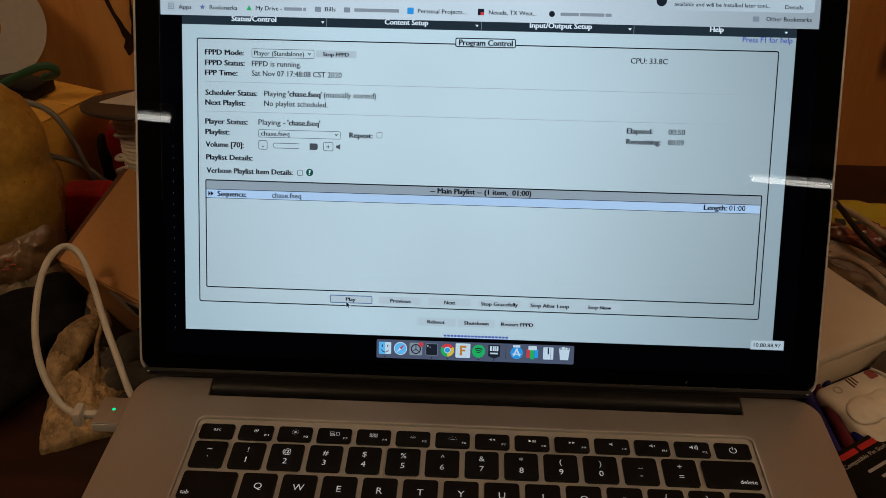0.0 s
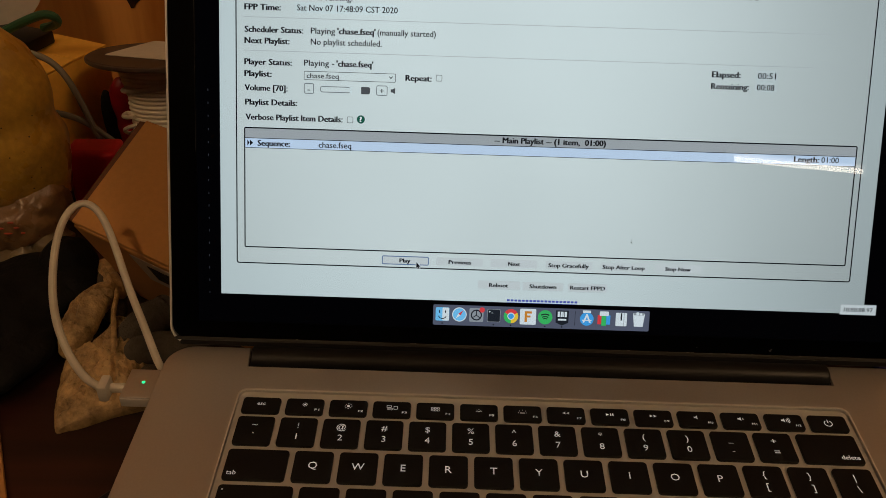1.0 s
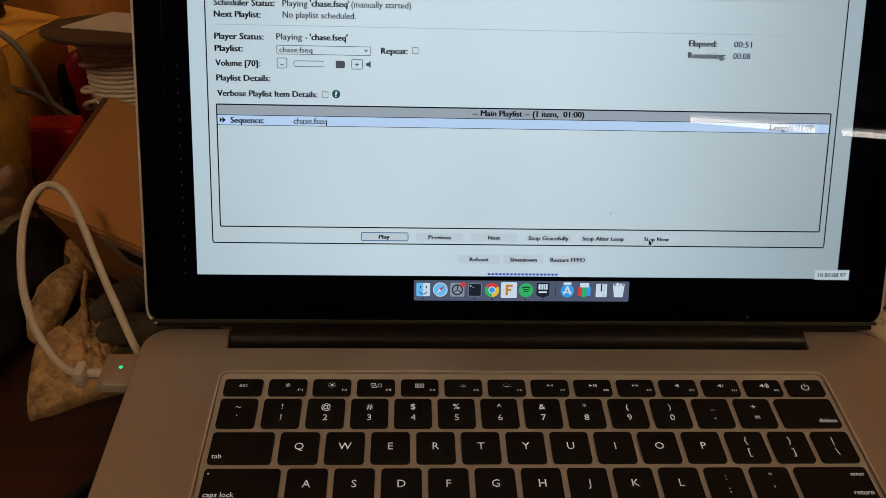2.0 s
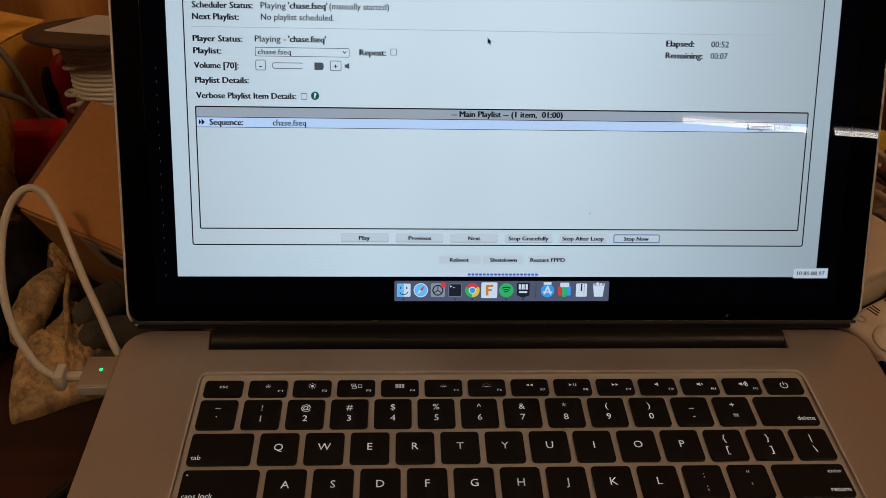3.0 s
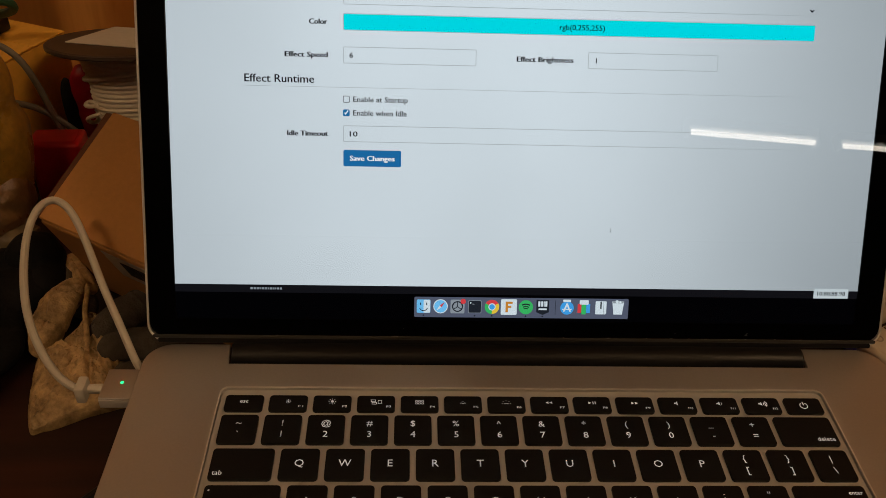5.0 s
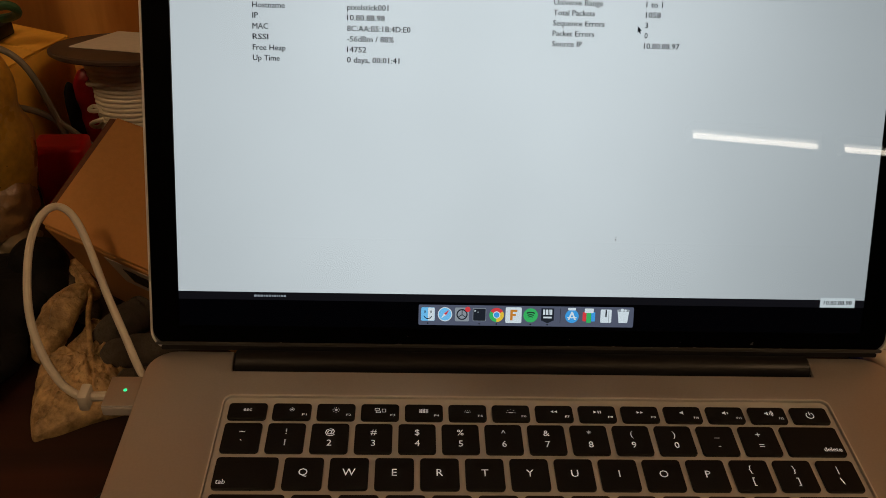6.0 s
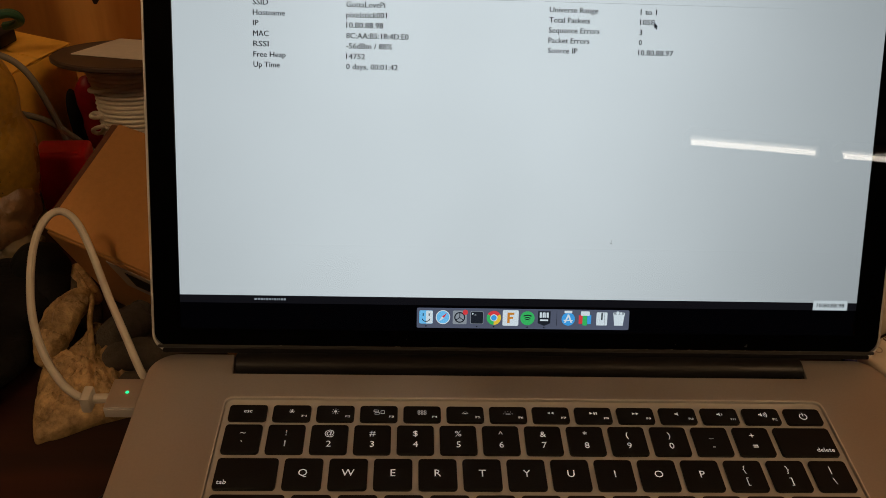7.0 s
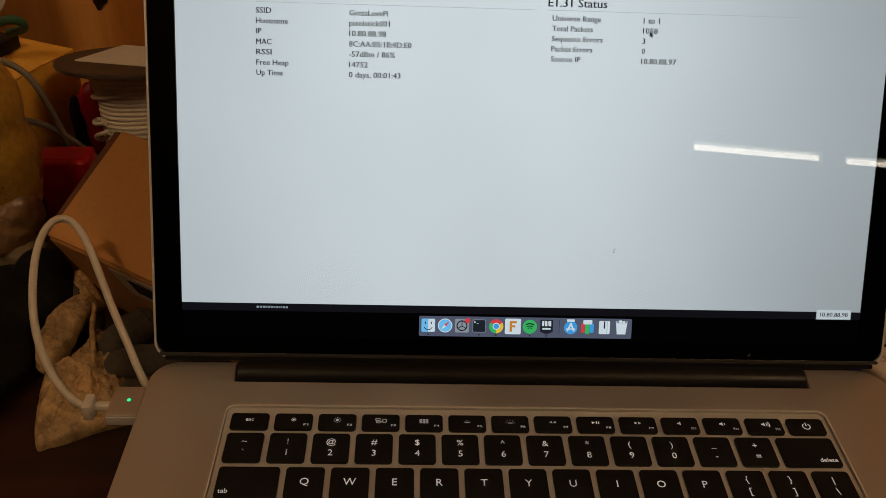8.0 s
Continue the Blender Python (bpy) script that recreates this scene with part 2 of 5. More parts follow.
def letters(text, size, bold=False, slant=0.0, strokes=None):
    cu = bpy.data.curves.new("letters", "FONT")
    cu.body, cu.size, cu.align_x, cu.align_y = text, size, "LEFT", "BOTTOM_BASELINE"
    cu.resolution_u, cu.shear = 2, slant
    me = baked(new("letters", cu))
    # a second stroke beside the first thickens the letters
    bm = bmesh.new()
    bm.from_mesh(me)
    first = bm.verts[:] + bm.edges[:] + bm.faces[:]
    for step in strokes or ((0.045, 0.09) if bold else (0.032,)):
        more = bmesh.ops.duplicate(bm, geom=first)
        for v in more["geom"]:
            if isinstance(v, bmesh.types.BMVert):
                v.co += Vector((size * step, size * 0.008, 0.00005 * step))
    bm.to_mesh(me)
    bm.free()
    return me


def extents(me):
    co = np.empty(len(me.vertices) * 3)
    me.vertices.foreach_get("co", co)
    co = co.reshape(-1, 3)
    return co.min(0), co.max(0)


def fitted(text, x0, x1, y, size, z, bold=False, slant=0.0):
    """Letters whose run fills x0 to x1, at mid height y."""
    me = letters(text, size, bold, slant)
    lo, hi = extents(me)
    k = (x1 - x0) / max(hi[0] - lo[0], 1e-6)
    me.transform(Matrix.Translation((x0, y - size * 0.34, z)) @ Matrix.Diagonal((k, 1, 1, 1)) @ Matrix.Translation((-lo[0], 0, 0)))
    return me


def cuboid(x0, y0, z0, x1, y1, z1, bevel=0.0, segments=2):
    bm = bmesh.new()
    bmesh.ops.create_cube(bm, size=1)
    for v in bm.verts:
        v.co = (x0 + (v.co.x + 0.5) * (x1 - x0), y0 + (v.co.y + 0.5) * (y1 - y0), z0 + (v.co.z + 0.5) * (z1 - z0))
    if bevel:
        bmesh.ops.bevel(bm, geom=bm.edges[:], offset=bevel, segments=segments, affect="EDGES", profile=0.5)
    return bm


def turned(profile, steps=48):
    """A body of revolution about z from (radius, height) pairs."""
    bm = bmesh.new()
    rows = []
    for r, z in profile:
        rows.append([bm.verts.new((r * math.cos(2 * math.pi * k / steps), r * math.sin(2 * math.pi * k / steps), z)) for k in range(steps)])
    for a, b in zip(rows, rows[1:]):
        for k in range(steps):
            bm.faces.new((a[k], a[(k + 1) % steps], b[(k + 1) % steps], b[k]))
    bm.faces.new(rows[-1])
    bm.faces.new(rows[0][::-1])
    bmesh.ops.recalc_face_normals(bm, faces=bm.faces[:])
    return bm


def segment_distance(p, a, b):
    """How far p lies from the line a-b, seen from above."""
    ax, ay, bx, by = a[0], a[1], b[0], b[1]
    dx, dy = bx - ax, by - ay
    w = max(0, min(1, ((p.x - ax) * dx + (p.y - ay) * dy) / (dx * dx + dy * dy)))
    return math.hypot(p.x - ax - w * dx, p.y - ay - w * dy)


def lump(blobs, voxel, rough=0.0, freq=30.0, seed=0.0, iterations=3, creases=()):
    """One soft body melted from ellipsoids (centre, radii, turn about z) and wrinkled by noise."""
    bm = bmesh.new()
    for (x, y, z), (a, b, c), turn in blobs:
        m = pose(x, y, z, 0, 0, turn) @ Matrix.Diagonal((a, b, c, 1))
        bmesh.ops.create_icosphere(bm, subdivisions=3, radius=1, matrix=m)
    me = bpy.data.meshes.new("lump")
    bm.to_mesh(me)
    bm.free()
    ob = new("lump", me)
    mod = ob.modifiers.new("melt", "REMESH")
    mod.mode, mod.voxel_size, mod.use_smooth_shade = "VOXEL", voxel, True
    sm = ob.modifiers.new("soft", "SMOOTH")
    sm.factor, sm.iterations = 0.5, iterations
    me = baked(ob)
    if rough:
        co = [v.co.copy() for v in me.vertices]
        no = [v.normal.copy() for v in me.vertices]
        for v, c, nrm in zip(me.vertices, co, no):
            p = c * freq + Vector((seed, seed * 1.7, 0))
            v.co = c + nrm * rough * (noise.noise(p) + 0.5 * noise.noise(p * 2.3) + 0.6 * (0.5 - abs(noise.noise(p * 1.3 + Vector((5, 1, 2))))))
    for line_pts, wide, deep in creases:
        for v in me.vertices:
            near = min(segment_distance(v.co, a, b) for a, b in zip(line_pts, line_pts[1:]))
            if near < 3 * wide:
                # a groove with a raised lip on either side
                q = near / wide
                v.co.z -= deep * (math.exp(-q * q) - 0.45 * math.exp(-(q - 1.8) ** 2))
    return smooth(me)


# ---- the room ----
oak = wood("panel_wood", (0.50, 0.185, 0.040), (0.80, 0.40, 0.11), 4.0, "Z", 0.45, ((0.352, 0.44, 0.845, 0.008),))
bench_wood = wood("bench_wood", (0.012, 0.0035, 0.0025), (0.040, 0.010, 0.006), 9.0, "X", 0.4)
# unseen walls and ceiling, coloured near black to keep the glass reflections dark
dark_plaster = material("dark_plaster", (0.07, 0.052, 0.035), 0.9, 0, 0.08, 60, 3, 0.1, 200)
concrete = material("concrete", (0.12, 0.105, 0.09), 0.85, 0, 0.2, 40, 2, 0.1, 90)
WALL_Y = 0.44
X0, X1, Y0 = -3.2, 4.2, -6.2


def structure(name, bm, mat, label):
    return tagged(part(name, bm, mat), label, name.split("_")[0], kind="structure")


structure("floor", cuboid(X0 - 0.1, Y0 - 0.1, -0.1, X1 + 0.1, WALL_Y + 0.1, 0.0), concrete, "grey concrete workshop floor")
structure("ceiling", cuboid(X0 - 0.1, Y0 - 0.1, CEILING + 0.0, X1 + 0.1, WALL_Y + 0.1, CEILING + 0.1), dark_plaster, "unseen plastered ceiling, darkened to dim reflections")
structure("wall_north", cuboid(X0, WALL_Y, 0.0, X1, WALL_Y + 0.1, CEILING), oak, "orange-brown knotty wood panelled wall behind the bench")
knot_black = material("knot_black", (0.022, 0.009, 0.005), 0.6, 0, 0.5, 300, 90)


def knot_piece(mat, points, deep, seed):
    """A ragged dark patch in the panelling: a band through (x, z, half width) places."""
    left, right = [], []
    for k in range(len(points) * 8 - 7):
        a, w = min(k // 8, len(points) - 2), (k - 8 * min(k // 8, len(points) - 2)) / 8
        x, z, h = (p + (q - p) * w for p, q in zip(points[a], points[a + 1]))
        rag = 1 + 0.5 * noise.noise(Vector((z * 110, seed, 0))), 1 + 0.5 * noise.noise(Vector((z * 110, seed + 9, 0)))
        left.append((x - h * rag[0], z))
        right.append((x + h * rag[1], z))
    me = plate([left + right[::-1]], 0.0, deep)
    me.transform(Matrix.Translation((0, WALL_Y, 0)) @ Matrix.Rotation(radians(90), 4, "X"))
    part("knot", me, mat, wall_north)


wall_north = bpy.data.objects["wall_north"]
knot_piece(knot_black, [(-0.331, 0.900, 0.0006), (-0.326, 0.882, 0.0018), (-0.320, 0.866, 0.0022), (-0.314, 0.853, 0.0045), (-0.315, 0.845, 0.0060), (-0.317, 0.838, 0.0012)], 0.0008, 4.0)
knot_piece(knot_black, [(-0.306, 0.895, 0.0004), (-0.308, 0.875, 0.0014), (-0.309, 0.858, 0.0020), (-0.312, 0.846, 0.0010)], 0.0008, 7.0)
structure("wall_south", cuboid(X0, Y0 - 0.1, 0.0, X1, Y0, CEILING), dark_plaster, "unseen plastered wall, darkened to dim reflections")
structure("wall_west", cuboid(X0 - 0.1, Y0, 0.0, X0, WALL_Y, CEILING), dark_plaster, "unseen plastered wall, darkened to dim reflections")
structure("wall_east", cuboid(X1, Y0, 0.0, X1 + 0.1, WALL_Y, CEILING), dark_plaster, "unseen plastered wall, darkened to dim reflections")

# ---- bench ----
bench = thing("workbench", "dark reddish-brown wooden workbench against the wall", "workbench", pose(0, 0, 0))
part("tabletop", cuboid(-1.1, -0.30, BENCH - 0.04, 1.1, WALL_Y - 0.003, BENCH, 0.004), bench_wood, bench)
for lx in (-1.04, 0.96):
    for ly in (-0.26, 0.34):
        part("leg", cuboid(lx, ly, 0.0, lx + 0.08, ly + 0.08, BENCH - 0.04, 0.004), bench_wood, bench)

# ---- ceiling lights ----
lamp_white = material("lamp_white", (0.75, 0.74, 0.70), 0.5)
tube_glow = glow("tube_glow", (1.0, 0.88, 0.74), TUBE_LIGHT)
fill_glow = glow("fill_glow", (1.0, 0.63, 0.325), FILL_LIGHT)


def shop_light(x0, y0, x1, y1, z=DECK + 1.9):
    """A strip light that hangs just under the ceiling, between two end points."""
    long = math.hypot(x1 - x0, y1 - y0)
    at = pose((x0 + x1) / 2, (y0 + y1) / 2, z, 0, 0, math.degrees(math.atan2(y1 - y0, x1 - x0)))
    t = thing("strip_light", "white ceiling strip light with a glowing tube", "ceiling light", at, "strip lights on the ceiling")
    part("housing", cuboid(-long / 2, -0.05, 0.018, long / 2, 0.05, CEILING - z - 0.001, 0.006), lamp_white, t)
    tb = turned([(0.012, -long / 2), (0.0155, -long / 2 + 0.004), (0.0155, long / 2 - 0.004), (0.012, long / 2)], 20)
    bmesh.ops.rotate(tb, verts=tb.verts[:], cent=(0, 0, 0), matrix=Matrix.Rotation(radians(90), 3, "Y"))
    part("tube", tb, tube_glow, t, "glowing white tube")
    for s in (-1, 1):
        part("end_cap", cuboid(s * long / 2 - 0.008, -0.03, -0.03, s * long / 2 + 0.008, 0.03, 0.03, 0.003), lamp_white, t)
    return t


def fill_panel(x, y):
    """A square fill light at the ceiling over the bench, added out of view."""
    t = thing("ceiling_panel_light", "added square warm white fill light, unseen at the ceiling", "ceiling light", pose(x, y, CEILING), "panel lights on the ceiling")
    part("frame", plate([rounded(-0.30, -0.30, 0.30, 0.30, 0.01, 3), rounded(-0.27, -0.27, 0.27, 0.27, 0.005, 3)], -0.022, -0.001, 0.002), lamp_white, t)
    part("diffuser", plate([rounded(-0.269, -0.269, 0.269, 0.269, 0.005, 3)], -0.016, -0.010), fill_glow, t, "glowing diffuser")
    return t


# two invented panels give the bench most of its warm light
fill_panel(-1.05, -0.95)
fill_panel(1.15, -0.80)
shop_light(1.51, -3.88, 2.30, -4.00)
shop_light(2.45, -4.03, 3.24, -4.14)
shop_light(-2.34, -3.24, -1.54, -3.36)

# ---- the laptop ----
riser = thing("storage_box", "low black box that the laptop stands on", "box", pose(0, -0.07, BENCH))
part("body", cuboid(-0.165, -0.115, 0.0, 0.165, 0.115, 0.038, 0.003), hinge_black, riser)
part("lid", cuboid(-0.167, -0.117, 0.038, 0.167, 0.117, DECK - BENCH - 0.0157, 0.002), hinge_black, riser)

laptop = thing("laptop", "open silver aluminium laptop with black keys and a lit screen", "laptop", pose(0, 0, DECK))
BACK, FRONT = 53.0, -194.0


def mm(pts):
    return [(x * MM, y * MM) for x, y in pts]


outer = rounded(-179.5, FRONT, 179.5, BACK, 13, 8)
# the back edge is cut out for the hinge
cut = [p for p in outer if p[1] < BACK - 0.01]
right_back = [p for p in outer if p[0] > 0 and p[1] > BACK - 13.1]
left_back = [p for p in outer if p[0] < 0 and p[1] > BACK - 13.1]
front_pts = [p for p in outer if p[1] <= BACK - 13.1]
deck_outline = right_back + [(140.5, BACK), (139.5, 40.0), (-139.5, 40.0), (-140.5, BACK)] + left_back + front_pts
well = rounded(-139.6, -90.0, 139.6, 24.6, 3.5, 5)
pad = rounded(-52.5, -185.0, 52.5, -109.0, 3.0, 5)
part("deck", smooth(plate([mm(deck_outline), mm(well), mm(pad)], -2.2 * MM, 0.0, 0.35 * MM), False), aluminium, laptop, "brushed silver aluminium deck")
part("base_shell", plate([mm(rounded(-179.3, FRONT + 0.2, 179.3, 39.5, 13, 8))], -14.0 * MM, -2.2 * MM, 1.6 * MM), aluminium, laptop)
part("trackpad", plate([mm(rounded(-52.1, -184.6, 52.1, -109.4, 2.8, 5))], -2.0 * MM, -0.15 * MM, 0.1 * MM), aluminium, laptop)
part("well_rim", plate([mm(rounded(-140.25, -90.65, 140.25, 25.3, 4.1, 5)), mm(well)], -0.6 * MM, 0.14 * MM, 0), lit_edge, laptop, "chamfer round the keyboard, its highlight in the colour")
part("keyboard_tray", plate([mm(rounded(-139.4, -89.8, 139.4, 24.4, 3.4, 5))], -2.1 * MM, -1.5 * MM, 0), well_metal, laptop)
for fx in (-140, 140):
    for fy in (-175, 25):
        part("foot", turned([(0.007, -0.0157), (0.008, -0.0150), (0.008, -0.0139)], 16), gasket, laptop, at=pose(fx * MM, fy * MM, 0))

# keys
KEY_TOP, GAP = -0.1, 2.6
U = 19.05
LEFT = -7.25 * U
key_shapes = {}


def key(x0, x1, y0, y1, marks):
    """One key between its pitch lines, with its legend."""
    w, h = x1 - x0 - GAP, y1 - y0 - GAP
    shape = (round(w, 2), round(h, 2))
    if shape not in key_shapes:
        key_shapes[shape] = plate([mm(rounded(-w / 2, -h / 2, w / 2, h / 2, 1.6, 4))], -1.5 * MM, 0.0, 0.3 * MM, 1)
    k = part("key", key_shapes[shape], key_black, laptop, at=pose((x0 + x1) / 2 * MM, (y0 + y1) / 2 * MM, KEY_TOP * MM))
    meshes = [f(w, h) for f in marks]
    if meshes:
        part("legend", joined(meshes), legend_white, k)
    return k


LZ = 0.03 * MM


def mark(text, size, dx=0.0, dy=0.0, side="C"):
    def build(w, h):
        me = letters(text, size * MM, strokes=(0.008,))
        lo, hi = extents(me)
        x = {"C": -(lo[0] + hi[0]) / 2 + dx * MM, "L": (-w / 2 + 1.5) * MM - lo[0], "R": (w / 2 - 1.6) * MM - hi[0]}[side]
        me.transform(Matrix.Translation((x, dy * MM - size * 0.34 * MM, LZ)))
        return me
    return build


def sun_mark(r, rays):
    def build(w, h):
        ms = [plate([mm(ring(0, 1.0, r, 12))], 0, LZ)]
        for k in range(rays):
            a = 2 * math.pi * k / rays
            ms.append(plate([mm(ring(math.cos(a) * r * 2.1, 1.0 + math.sin(a) * r * 2.1, 0.22, 6))], 0, LZ))
        return finish(ms)
    return build


def glow_mark(r):
    def build(w, h):
        ms = [plate([mm(rounded(-r, 0.0, r, 0.4, 0.1, 2))], 0, LZ)]
        for k in range(5):
            a = math.pi * k / 4
            ms.append(plate([mm(ring(math.cos(a) * r * 1.7, 0.3 + math.sin(a) * r * 1.5, 0.2, 6))], 0, LZ))
        return finish(ms)
    return build


def box_marks(boxes):
    def build(w, h):
        ms = []
        for x, y, a, b in boxes:
            ms.append(plate([mm(rounded(x, y, x + a, y + b, 0.15, 2)), mm(rounded(x + 0.22, y + 0.22, x + a - 0.22, y + b - 0.22, 0.05, 2))], 0, LZ))
        return finish(ms)
    return build


def shapes_mark(*outlines):
    def build(w, h):
        return finish([plate([mm(o)], 0, LZ) for o in outlines])
    return build


def finish(ms):
    bm = joined(ms)
    me = bpy.data.meshes.new("mark")
    bm.to_mesh(me)
    bm.free()
    return me


def tri(x, y, r):
    return [(x - r * 0.8, y - r), (x + r, y), (x - r * 0.8, y + r)]


def arc(cx, cy, r, a0, a1, w=0.16, n=10):
    out = [(cx + r * math.cos(radians(a0 + (a1 - a0) * k / n)), cy + r * math.sin(radians(a0 + (a1 - a0) * k / n))) for k in range(n + 1)]
    inner = [(cx + (r - 2 * w) * math.cos(radians(a1 + (a0 - a1) * k / n)), cy + (r - 2 * w) * math.sin(radians(a1 + (a0 - a1) * k / n))) for k in range(n + 1)]
    return out + inner


speaker = [(-1.3, 0.6), (-0.6, 0.6), (0.3, -0.2), (0.3, 2.2), (-0.6, 1.4), (-1.3, 1.4)]
power = shapes_mark(arc(0, 0, 1.9, 120, 420, 0.2, 20), rounded(-0.22, 0.2, 0.22, 2.3, 0.1, 2))
func = [
    [mark("esc", 3.0, 0, 1.0)], [sun_mark(0.45, 8)], [sun_mark(0.7, 8)],
    [box_marks([(-2.4, 0.9, 2.2, 1.3), (-1.9, -0.6, 2.2, 1.2), (0.8, -0.2, 1.8, 2.0)])],
    [box_marks([(-2.0 + 1.4 * i, -0.4 + 1.3 * j, 1.1, 1.0) for i in range(3) for j in range(2)])],
    [glow_mark(0.7)], [glow_mark(1.1)],
    [shapes_mark([(-x, y) for x, y in tri(-0.9 + 1.8, 1, 0.75)], [(-x, y) for x, y in tri(-0.8, 1, 0.75)])],
    [shapes_mark(tri(-1.0, 1, 0.8), rounded(0.3, 0.2, 0.75, 1.8, 0.1, 2), rounded(1.3, 0.2, 1.75, 1.8, 0.1, 2))],
    [shapes_mark(tri(-0.9, 1, 0.75), tri(0.8, 1, 0.75))],
    [shapes_mark(speaker)], [shapes_mark(speaker, arc(0.4, 1, 1.0, -45, 45))],
    [shapes_mark(speaker, arc(0.4, 1, 1.0, -45, 45), arc(0.4, 1, 1.7, -45, 45), arc(0.4, 1, 2.4, -45, 45))],
    [power],
]
FP = 14.5 * U / 14
for i, marks in enumerate(func):
    if 0 < i < 13:
        marks = marks + [lambda w, h, s="F%d" % i: fitted(s, (w / 2 - 3.9) * MM, (w / 2 - 1.7) * MM, -1.9 * MM, 1.7 * MM, LZ)]
    key(LEFT + i * FP, LEFT + (i + 1) * FP, 10.4 - GAP / 2, 20.0 + GAP / 2, marks)


def key_row(y, start, keys):
    x = start
    for spec in keys:
        wide, marks = spec
        key(x, x + wide * U, y - U / 2, y + U / 2, marks)
        x += wide * U


def two(a, b):
    return (1, [mark(a, 4.6, 0, 3.4), mark(b, 4.8, 0, -2.8)])


def one(a):
    return (1, [mark(a, 5.2, 0, 0.5)])


key_row(0, LEFT, [two(a, b) for a, b in zip("~!@#$%^&*()_+", "`1234567890-=")] + [(1.5, [mark("delete", 3.3, 0, -4.6, "R")])])
key_row(-U, LEFT, [(1.5, [mark("tab", 3.3, 0, -4.6, "L")])] + [one(c) for c in "QWERTYUIOP"] + [two("{", "["), two("}", "]"), two("|", "\\")])
key_row(-2 * U, LEFT, [(1.75, [mark("caps lock", 3.3, 0, -4.6, "L"), shapes_mark(ring(-13.5, 5.6, 0.45, 10))])] + [one(c) for c in "ASDFGHJKL"] + [two(":", ";"), two('"', "'"), (1.75, [mark("enter", 2.8, 0, 4.6, "R"), mark("return", 3.3, 0, -4.6, "R")])])
key_row(-3 * U, LEFT, [(2.25, [mark("shift", 3.3, 0, -4.6, "L")])] + [one(c) for c in "ZXCVBNM"] + [two("<", ","), two(">", "."), two("?", "/"), (2.25, [mark("shift", 3.3, 0, -4.6, "R")])])
key_row(-4 * U, LEFT, [(1, []), (1, []), (1, []), (1.25, []), (5, []), (1.25, []), (1, []), (1, []), (1, []), (1, [])])

# lid: x along the screen, y up the screen, z towards the viewer
TILT_LID = pose(0, 50.5 * MM, 0, 63.5, 0, 0)
LID_TOP, LID_LOW = 238.0, 2.9
lid = part("lid", plate([mm(rounded(-179.3, LID_LOW, 179.3, LID_TOP, 9, 8))], -6.4 * MM, -3.2 * MM, 1.2 * MM), aluminium, laptop, "thin silver lid", TILT_LID)
part("lid_rim", plate([mm(rounded(-179.4, LID_LOW - 0.1, 179.4, LID_TOP + 0.1, 9, 8)), mm(rounded(-178.3, LID_LOW + 0.9, 178.3, LID_TOP - 0.9, 8, 8))], -3.2 * MM, 0.1 * MM, 0.2 * MM), lit_edge, lid, "machined rim with its highlight in the colour")
ACT = (-165.8, 14.4, 165.8, 221.8)
part("bezel", plate([mm(rounded(-178.2, 5.6, 178.2, LID_TOP - 1.0, 7.5, 8)), mm(rounded(*ACT, 0.3, 2))], -3.1 * MM, -0.12 * MM, 0), bezel_black, lid, "black bezel under the glass")
part("display_back", plate([mm(rounded(ACT[0] - 1, ACT[1] - 1, ACT[2] + 1, ACT[3] + 1, 0.3, 2))], -3.15 * MM, -2.95 * MM, 0), bezel_black, lid)
glass = part("glass", plate([mm(rounded(-178.2, 6.6, 178.2, LID_TOP - 1.0, 7.5, 8))], -0.0001 * MM, 0.0, 0), screen_glass, lid, "glossy front glass")
part("gasket", plate([mm(rounded(-177.0, 4.9, 177.0, 6.5, 0.5, 3))], -3.0 * MM, 0.25 * MM, 0.2 * MM), gasket, lid, "dark rubber gasket")
part("chin", plate([mm(rounded(-174.5, 2.6, 174.5, 4.85, 0.8, 4))], -3.0 * MM, 0.3 * MM, 0.2 * MM), hinge_black, lid)
# small chips and scuffs along the lower edge of the glass
chip_grey = material("chip_grey", (0.16, 0.14, 0.125), 0.6)
rng = random.Random(11)
for cx in (-118, -62, -60.5, 21, 43, 47, 62, 71.9, 74, 83, 89.4, 91.5, 103, 111.3, 126, 139):
    cl = rng.uniform(0.3, 1.1)
    part("chip", plate([mm([(cx - cl, 6.45), (cx + cl, 6.5), (cx + cl * 0.6, 6.6 + rng.uniform(0, 0.2)), (cx - cl * 0.4, 6.6)])], 0.02 * MM, 0.28 * MM), chip_grey, lid)
# hinge barrel in the cut-out of the deck
hb = turned([(0.0062, -0.1392), (0.0070, -0.1384), (0.0070, 0.1384), (0.0062, 0.1392)], 28)
bmesh.ops.rotate(hb, verts=hb.verts[:], cent=(0, 0, 0), matrix=Matrix.Rotation(radians(90), 3, "Y"))
part("hinge", hb, hinge_black, laptop, "matt black hinge cover", pose(0, 0.0487, -0.0038))
# a lighter strip added to draw the highlight low on the barrel
part("hinge_lip", cuboid(-0.1385, 0.0408, -0.0072, 0.1385, 0.0418, -0.0060, 0.0004), gasket, laptop, "added lighter lip for the highlight low on the hinge cover")
part("hinge_floor", cuboid(-0.1394, 0.0396, -0.0135, 0.1394, 0.0524, -0.0095, 0.0005), hinge_black, laptop)


# ---- what the display shows: flat sheets in the shallow tray behind the glass ----
def at_depth(d):
    return TILT_LID @ Matrix.Translation((0, 0, d * MM))


STEP = 0.03


